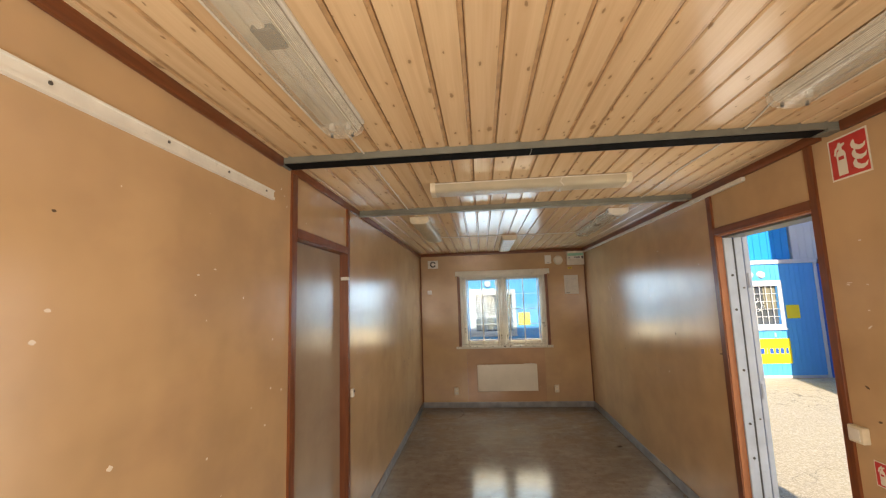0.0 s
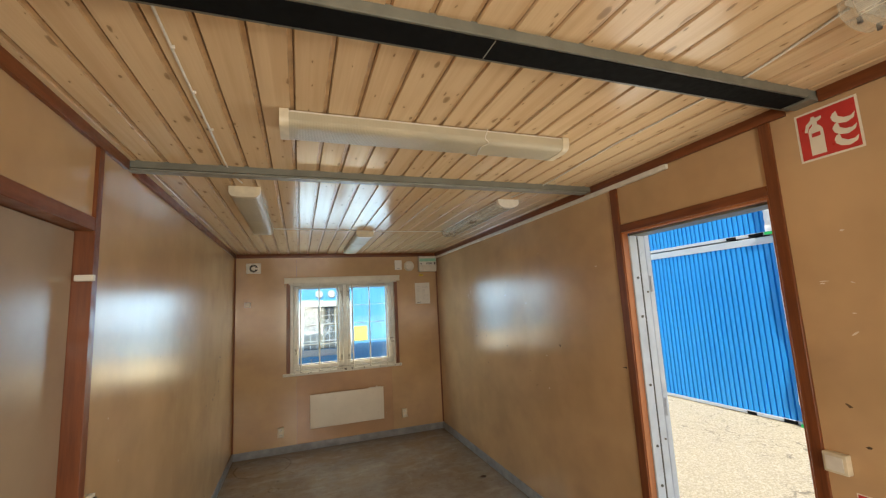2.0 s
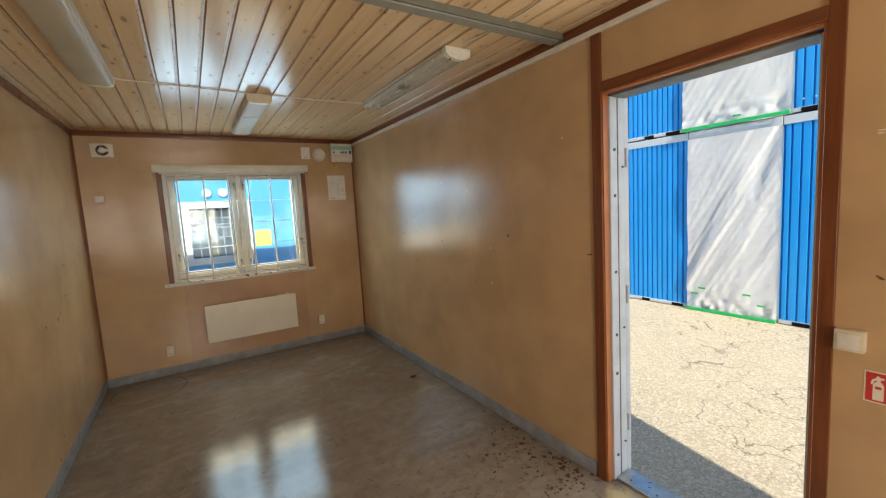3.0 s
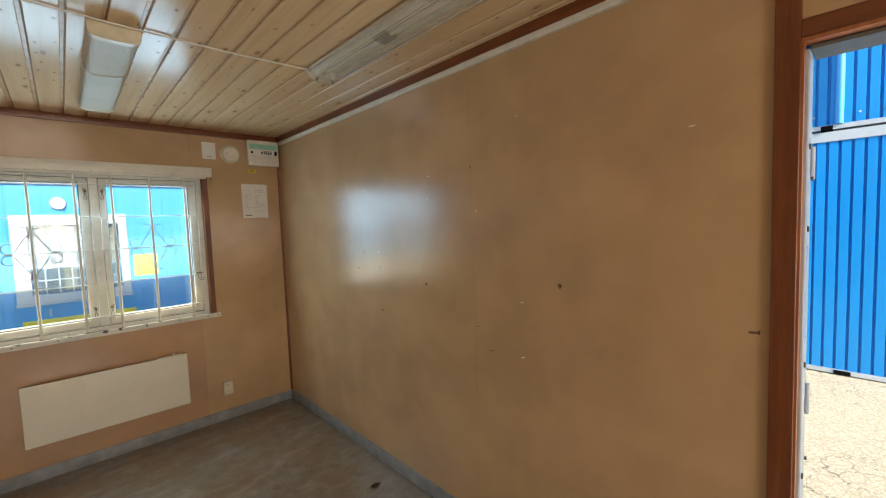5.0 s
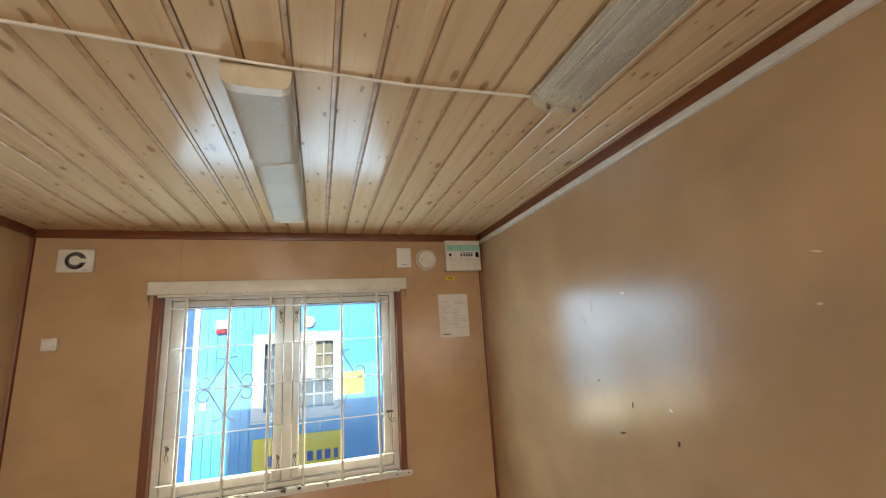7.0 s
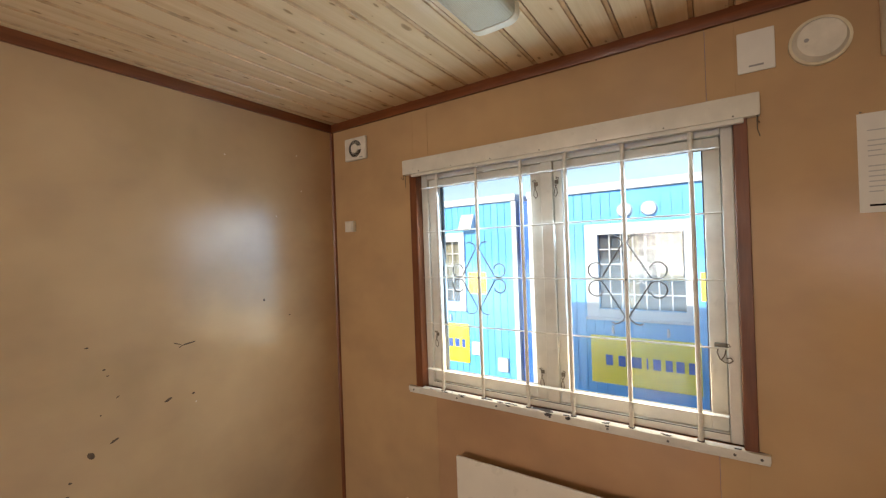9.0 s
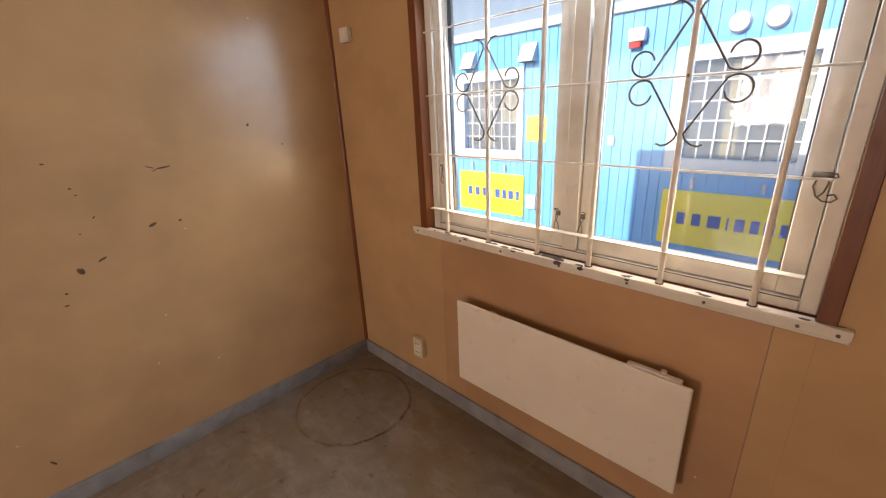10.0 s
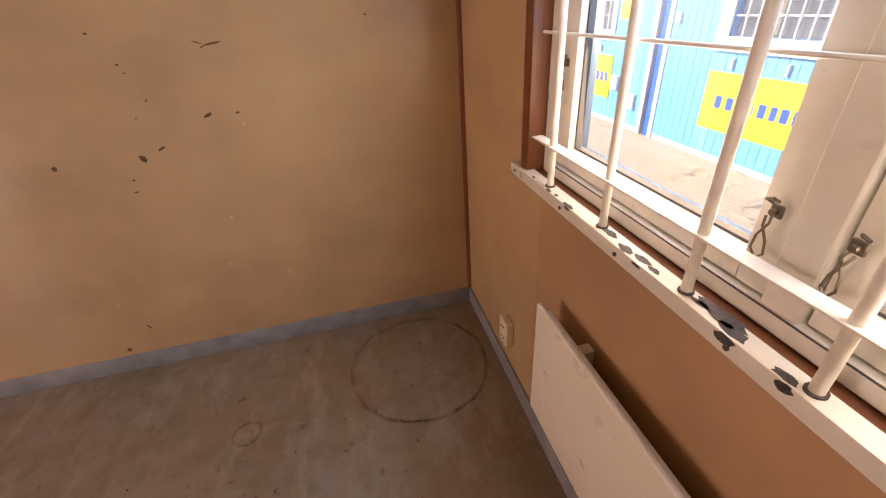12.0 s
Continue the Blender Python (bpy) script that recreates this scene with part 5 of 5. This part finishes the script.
# ---- unseen rear window, added to let light in behind the walk ----
assumed_window = thing("window_2", (-0.05, YB, WZ0), "assumed plain white-framed window in the rear end wall, out of view", "window")
assumed_window["kind"] = "structure"
bm = bmesh.new()
for a, b in (((RX0, -1.1, WZ0), (RX0 + 0.06, -1.03, WZ1)), ((RX1 - 0.06, -1.1, WZ0), (RX1, -1.03, WZ1)), ((RX0 + 0.06, -1.1, WZ0), (RX1 - 0.06, -1.03, WZ0 + 0.06)), ((RX0 + 0.06, -1.1, WZ1 - 0.06), (RX1 - 0.06, -1.03, WZ1)), ((-0.08, -1.1, WZ0 + 0.06), (-0.02, -1.03, WZ1 - 0.06))):
    box(bm, a, b)
part("frame", bm, M["paint"], assumed_window)

# ---- yard ----
GZ = -0.25
bm = bmesh.new()
bmesh.ops.create_grid(bm, x_segments=1, y_segments=1, size=1500.0, matrix=Matrix.Translation((0, 0, GZ)))
ground = single("ground", bm, M["asphalt"], (0, 0, 0), "dusty pale cracked asphalt yard", "ground", kind="structure")


def ribbed(x, y0, y1, z0, z1, pitch, depth=0.03, groove=0.028):
    """Upright ribs of a steel container side facing -x."""
    bm = bmesh.new()
    prof, y = [], y0
    while y < y1 - 1e-6:
        e = min(y + pitch, y1)
        prof += [(0.0, y), (0.0, max(y, e - groove)), (depth, max(y, e - groove * 0.72)), (depth, max(y, e - groove * 0.28))]
        y = e
    prof.append((0.0, y1))
    lo = [bm.verts.new((x + d, yy, z0)) for d, yy in prof]
    hi = [bm.verts.new((x + d, yy, z1)) for d, yy in prof]
    for i in range(len(prof) - 1):
        if (lo[i].co - lo[i + 1].co).length > 1e-6:
            bm.faces.new((lo[i], hi[i], hi[i + 1], lo[i + 1]))
    box(bm, (x + depth + 0.002, y0, z0), (x + 2.4, y1, z1))
    return bm


SX = 6.5


def container(y0, y1, z0, pitch, slots, label):
    ob = thing("site_container", (SX, (y0 + y1) / 2, z0), label, "container", "stacked blue site containers")
    zb, zt = z0 + 0.065, z0 + 2.645
    part("side", ribbed(SX, y0, y1, zb, zt, pitch), M["blue"], ob, smooth=False)
    part("bottom_rail", slab((SX - 0.012, y0, z0 + 0.012), (SX + 2.4, y1, zb), bevel=0.004), M["frame_grey"], ob)
    part("top_rail", slab((SX - 0.012, y0, zt), (SX + 2.4, y1, z0 + 2.755), bevel=0.004), M["frame_grey"], ob)
    if y1 > 8:
        part("corner_post", slab((SX - 0.016, y1 + 0.001, z0), (SX + 0.12, y1 + 0.10, z0 + 2.755), bevel=0.006), M["frame_grey"], ob)
        part("end_wall", slab((SX + 0.121, y1 + 0.001, z0 + 0.08), (SX + 2.4, y1 + 0.06, z0 + 2.74)), M["deep_blue"], ob, "deep blue end wall")
    for a, b in slots:
        part("fork_pocket", slab((SX - 0.016, a, z0 + 0.010), (SX + 0.3, b, zb - 0.008)), M["black"], ob, "dark fork pocket")
    return ob


container(5.08, 8.27, GZ, 0.085, ((5.14, 5.32), (5.70, 5.84)), "blue ribbed site container on the asphalt")
container(0.6, 3.89, GZ, 0.1005, ((3.47, 3.74), (3.06, 3.20)), "blue ribbed site container beside a wrapped one")
up1 = container(5.16, 8.27, GZ + 2.765, 0.085, ((5.20, 5.42), (5.62, 5.78)), "blue ribbed site container stacked on another")
up2 = container(0.6, 3.80, GZ + 2.765, 0.1005, ((3.52, 3.72), (3.26, 3.36)), "blue ribbed site container stacked on another")
part("downpipe", rod(bmesh.new(), (SX - 0.02, 3.21, GZ + 2.83), (SX - 0.02, 3.21, GZ + 5.4), 0.035, 12), M["light_blue"], up2, "light blue pipe")
for y in (2.62, 2.85, 3.05, 3.42, 3.58, 3.7):
    part("rivet", rod(bmesh.new(), (SX - 0.001, y, GZ + 2.93), (SX - 0.006, y, GZ + 2.93), 0.012, 8), M["frame_grey"], up2)


def draped(y0, y1, z0, z1, seed):
    """A creased sheet hung in front of a container's open end, with a slanting pull."""
    bm = bmesh.new()
    ny, nz = 60, 90
    grid = []
    for j in range(nz + 1):
        v = j / nz
        row = []
        for i in range(ny + 1):
            u = i / ny
            y, z = y1 + (y0 - y1) * u, z0 + (z1 - z0) * v
            along = u * 0.75 + v
            cross = u * 0.8 - v
            fold = 0.030 * noise.noise(Vector((cross * 7.0, along * 1.0, seed))) + 0.011 * noise.noise(Vector((cross * 26.0, along * 2.5, seed + 5)))
            fold *= 0.45 + 0.9 * max(0.0, 1 - abs(u * 0.8 - v + 0.15) * 1.5)
            low = max(0.0, 1 - v / 0.2)
            crump = 0.035 * low * noise.noise(Vector((y * 9, z * 11, seed + 9))) + 0.006 * noise.noise(Vector((y * 14, z * 14, seed)))
            row.append(bm.verts.new((SX - 0.035 + fold + crump, y, z)))
        grid.append(row)
    for j in range(nz):
        for i in range(ny):
            bm.faces.new((grid[j][i], grid[j][i + 1], grid[j + 1][i + 1], grid[j + 1][i]))
    bmesh.ops.solidify(bm, geom=bm.faces[:], thickness=-0.002)
    return bm


def wrapped(y0, y1, z0, z1, seed, tapes, label):
    ob = thing("tarpaulin_screen", (SX, (y0 + y1) / 2, z0), label, "tarpaulin", "wrapped container ends")
    part("sheet", draped(y0, y1, z0 + 0.02, z1, seed), M["tarp"], ob)
    part("edge_tape", slab((SX - 0.075, y0, z0 + 0.004), (SX - 0.055, y1, z0 + 0.05), bevel=0.002), M["green"], ob, "green tape")
    part("rail", slab((SX - 0.012, y0 + 0.001, z1), (SX + 2.3, y1 - 0.001, z1 + 0.11), bevel=0.004), M["frame_grey"], ob)
    part("back", slab((SX + 0.05, y0 + 0.003, z0 + 0.01), (SX + 2.3, y1 - 0.003, z1 - 0.003)), M["tarp"], ob)
    for y, z in tapes:
        part("tape_patch", slab((SX - 0.078, y - 0.05, z - 0.012), (SX - 0.0765, y + 0.05, z + 0.012)), M["green"], ob, "green tape patch")


wrapped(3.90, 5.07, GZ, 2.395, 1.0, ((4.93, 0.03), (4.83, 0.12), (4.24, 0.10), (4.06, -0.03)), "silver-white tarpaulin taped over a container end")
wrapped(3.81, 5.15, GZ + 2.765, 5.15, 4.0, ((4.4, 2.62), ), "silver-white tarpaulin on the upper container end")

# ---- row of light blue cabins beyond the window ----
FY = 10.0


def cabin(label, hooded=False):
    """A cabin end wall facing -y, drawn with its left post at x = -0.98."""
    ob = thing("site_cabin", (0, FY, GZ), label, "cabin", "row of light blue cabins")
    x0, x1, zt = -0.92, 1.56, 2.30
    W0, W1, V0, V1 = -0.14, 0.735, 0.935, 1.80
    bm = bmesh.new()
    # tongue-and-groove boards, cut round the window
    n, w = 24, (x1 - x0) / 24
    for i in range(n):
        a, b = x0 + i * w + 0.003, x0 + (i + 1) * w - 0.003
        spans = [(-0.17, zt)]
        if b > W0 and a < W1:
            spans = [(-0.17, V0), (V1, zt)]
        for s0, s1 in spans:
            box(bm, (a, FY - 0.012, s0), (b, FY, s1))
    part("cladding", bm, M["light_blue"], ob, smooth=False)
    bm = bmesh.new()
    for a, b in (((x0, FY + 0.001, -0.19), (W0, FY + 0.1, zt)), ((W1, FY + 0.001, -0.19), (x1, FY + 0.1, zt)), ((W0, FY + 0.001, -0.19), (W1, FY + 0.1, V0)), ((W0, FY + 0.001, V1), (W1, FY + 0.1, zt))):
        box(bm, a, b)
    box(bm, (x0, FY + 0.6, -0.19), (x1, FY + 5.0, zt))
    part("wall", bm, M["light_blue"], ob, smooth=False)
    for a, b in ((-0.985, -0.921), (1.561, 1.625)):
        part("corner_post", slab((a, FY - 0.03, GZ), (b, FY + 5.0, zt), bevel=0.004), M["roof_white"], ob, "white corner post")
    part("side_band", slab((1.66, FY + 0.01, GZ), (1.845, FY + 4.9, 2.28)), M["deep_blue"], ob, "deep blue side band")
    part("plinth", slab((x0, FY - 0.004, -0.248), (x1, FY + 4.9, -0.19), bevel=0.003), M["roof_white"], ob)
    part("roof_edge", slab((-0.99, FY - 0.05, zt + 0.001), (1.63, FY + 5.05, zt + 0.095), bevel=0.008), M["roof_white"], ob, "white roof edge")
    wdw = part("window", slab((W0, FY + 0.055, V0), (W1, FY + 0.06, V1)), M["dark_glass"], ob, "dark window with pale curtains", smooth=False)
    for name, a, b in (("trim_board", (-0.28, FY - 0.035, 0.84), (W0, FY - 0.0125, 1.925)), ("trim_board", (W1, FY - 0.035, 0.84), (0.825, FY - 0.0125, 1.925)), ("trim_board", (W0, FY - 0.035, V1), (W1, FY - 0.0125, 1.925)), ("sill", (-0.29, FY - 0.06, 0.81), (0.835, FY - 0.0125, 0.84)), ("apron", (W0, FY - 0.035, 0.84), (W1, FY - 0.0125, V0))):
        part(name, slab(a, b, bevel=0.003), M["roof_white"], wdw)
    part("curtain", slab((W0 + 0.30, FY + 0.05, V0 + 0.02), (W0 + 0.42, FY + 0.054, V1 - 0.02)), M["curtain"], wdw)
    part("curtain", slab((W0 + 0.60, FY + 0.05, V0 + 0.35), (W1 - 0.02, FY + 0.054, V1 - 0.02)), M["curtain"], wdw)
    for i in range(1, 7):
        x = W0 + (W1 - W0) * i / 7
        part("grille_bar", slab((x - 0.006, FY - 0.008, V0), (x + 0.006, FY + 0.004, V1)), M["roof_white"], wdw)
    for i in range(1, 5):
        z = V0 + (V1 - V0) * i / 5
        part("grille_bar", slab((W0, FY + 0.005, z - 0.006), (W1, FY + 0.012, z + 0.006)), M["roof_white"], wdw)
    for sx in (-1, 1):
        for sz in (-1, 1):
            pts = [(0.31 + sx * px, FY - 0.012, 1.385 + sz * pz) for px, pz in ((0.05, 0.15), (0.02, 0.145), (0.005, 0.12), (0.045, 0.06), (0.075, 0.01), (0.10, 0.03), (0.095, 0.06), (0.07, 0.06))]
            part("grille_scroll", tube(bmesh.new(), pts, 0.006, 6), M["roof_white"], wdw)
    board = part("sign_board", slab((-0.25, FY - 0.034, 0.075), (0.855, FY - 0.0125, 0.625), bevel=0.002), M["sign_yellow"], ob, "yellow sign board with blue marks")
    for i, (x, w) in enumerate(((-0.05, 0.10), (0.085, 0.10), (0.235, 0.13), (0.345, 0.04), (0.44, 0.10), (0.555, 0.09), (0.66, 0.10), (0.765, 0.08))):
        part("mark", slab((x - w / 2 + 0.012, FY - 0.0365, 0.29), (x + w / 2 - 0.012, FY - 0.0345, 0.41), bevel=0.001), M["sign_blue"], board, "blue bar of the sign")
    for x in (-0.02, 0.90) if hooded else ():
        bm = prism(bmesh.new(), [(x - 0.10, FY - 0.0125, 2.17), (x - 0.10, FY - 0.03, 2.17), (x - 0.10, FY - 0.14, 1.97), (x - 0.10, FY - 0.0125, 1.97)], (0.20, 0, 0))
        hood_vent = part("hooded_vent", bm, M["roof_white"], ob, "white hooded vent")
        part("slot", slab((x - 0.085, FY - 0.12, 1.962), (x + 0.085, FY - 0.03, 1.969)), M["seal"], hood_vent)
    for x, z in ((0.98, 0.30), (1.38, 0.12)) if hooded else ():
        outlet = part("outlet_box", slab((x - 0.07, FY - 0.06, z - 0.09), (x + 0.07, FY - 0.0125, z + 0.09), bevel=0.006), M["roof_white"], ob, "small white outlet box")
        part("flap", slab((x - 0.045, FY - 0.068, z - 0.05), (x + 0.045, FY - 0.0605, z + 0.04), bevel=0.003), M["frame_grey"], outlet)
    for x in () if hooded else (0.165, 0.415):
        v = part("vent", rod(bmesh.new(), (x, FY - 0.0125, 2.065), (x, FY - 0.06, 2.065), 0.085, 28, 0.07), M["roof_white"], ob, "round white vent cap")
        part("rim", rod(bmesh.new(), (x, FY - 0.061, 2.065), (x, FY - 0.068, 2.065), 0.055, 24), M["roof_white"], v)
    alarm = part("outdoor_lamp", slab((-0.73, FY - 0.09, 2.02), (-0.57, FY - 0.0125, 2.14), bevel=0.01), M["roof_white"], ob, "white box lamp")
    part("lens", slab((-0.72, FY - 0.075, 1.965), (-0.61, FY - 0.02, 2.018), bevel=0.008), M["red_lamp"], alarm, "red lens")
    part("sticker", slab((0.87, FY - 0.0145, 1.06), (1.15, FY - 0.0125, 1.36)), M["sign_yellow"], ob, "yellow sticker")
    part("small_box", slab((-0.86, FY - 0.05, 1.04), (-0.79, FY - 0.0125, 1.14), bevel=0.004), M["roof_white"], ob)
    for x in (0.0, 0.56):
        part("hook", slab((x - 0.012, FY - 0.05, 0.66), (x + 0.012, FY - 0.0125, 0.75), bevel=0.003), M["frame_grey"], ob)
    return ob


c0 = cabin("light blue board-clad cabin with a barred window and a yellow sign")
c1 = cabin("light blue board-clad cabin with hooded vents and a yellow sign", hooded=True)
c1.matrix_basis = pose(-2.775, FY, GZ)
copy_thing(c1, pose(-5.55, FY, GZ))
for dx in (3.0, 6.0, 9.0):
    copy_thing(c0, pose(dx, FY, GZ))


def upper_cabin(x0, x1, z0, z1, mat, label):
    ob = thing("upper_cabin", ((x0 + x1) / 2, FY, z0), label, "cabin", "upper storey cabins")
    part("wall", slab((x0, FY + 0.25, z0), (x1, FY + 5.0, z1), bevel=0.01), M[mat], ob)
    part("roof_edge", slab((x0 - 0.03, FY + 0.2, z1 + 0.001), (x1 + 0.03, FY + 5.05, z1 + 0.1), bevel=0.008), M["roof_white"], ob)
    bm = bmesh.new()
    n = max(3, int((x1 - x0) / 0.15))
    for i in range(n):
        a = x0 + (x1 - x0) * i / n
        box(bm, (a + 0.004, FY + 0.235, z0 + 0.02), (a + (x1 - x0) / n - 0.004, FY + 0.249, z1 - 0.02))
    part("cladding", bm, M[mat], ob, smooth=False)
    return ob


upper_cabin(4.6, 7.28, 2.40, 5.0, "blue", "blue cabin stacked above the light blue row")
upper_cabin(7.34, 10.0, 2.40, 5.0, "roof_white", "white wrapped cabin on the upper storey")


# ---- far trees above the roofs ----
def tree(x, y, h, seed):
    ob = thing("far_tree", (x, y, GZ), "distant dark green spruce above the roofs", "tree", "distant spruces")
    rng = random.Random(seed)
    part("trunk", rod(bmesh.new(), (x, y, GZ), (x, y, GZ + h * 0.95), 0.22, 8, 0.03), M["bark"], ob)
    bm = bmesh.new()
    for i in range(420):
        t = rng.random() ** 0.8
        z = GZ + h * (0.12 + 0.86 * t)
        r = h * 0.2 * (1 - t) + 0.12
        a, d = rng.uniform(0, 2 * math.pi), r * rng.uniform(0.25, 1.05)
        c = Vector((x + d * math.cos(a), y + d * math.sin(a), z - d * 0.25))
        w = rng.uniform(0.25, 0.55)
        t1 = c + Vector((rng.uniform(-w, w), rng.uniform(-w, w), rng.uniform(-0.3, 0.05)))
        t2 = c + Vector((rng.uniform(-w, w), rng.uniform(-w, w), rng.uniform(-0.3, 0.15)))
        vs = [bm.verts.new(p) for p in (c + Vector((0, 0, 0.25)), t1, t2)]
        bm.faces.new(vs)
    part("crown", bm, M["needles"], ob, smooth=False)


M["bark"] = simple("spruce_bark", (0.09, 0.06, 0.04), 0.9)
M["needles"] = simple("spruce_needles", (0.05, 0.085, 0.045), 0.8, var=0.5, scale=3)
for i, (x, y, h) in enumerate(((-3.0, 62, 8.6), (-0.5, 66, 9.3), (2.5, 64, 9.0), (5.5, 70, 10.2), (-12, 65, 8.4), (-20, 70, 9.5), (-28, 66, 9.0))):
    tree(x, y, h, i)
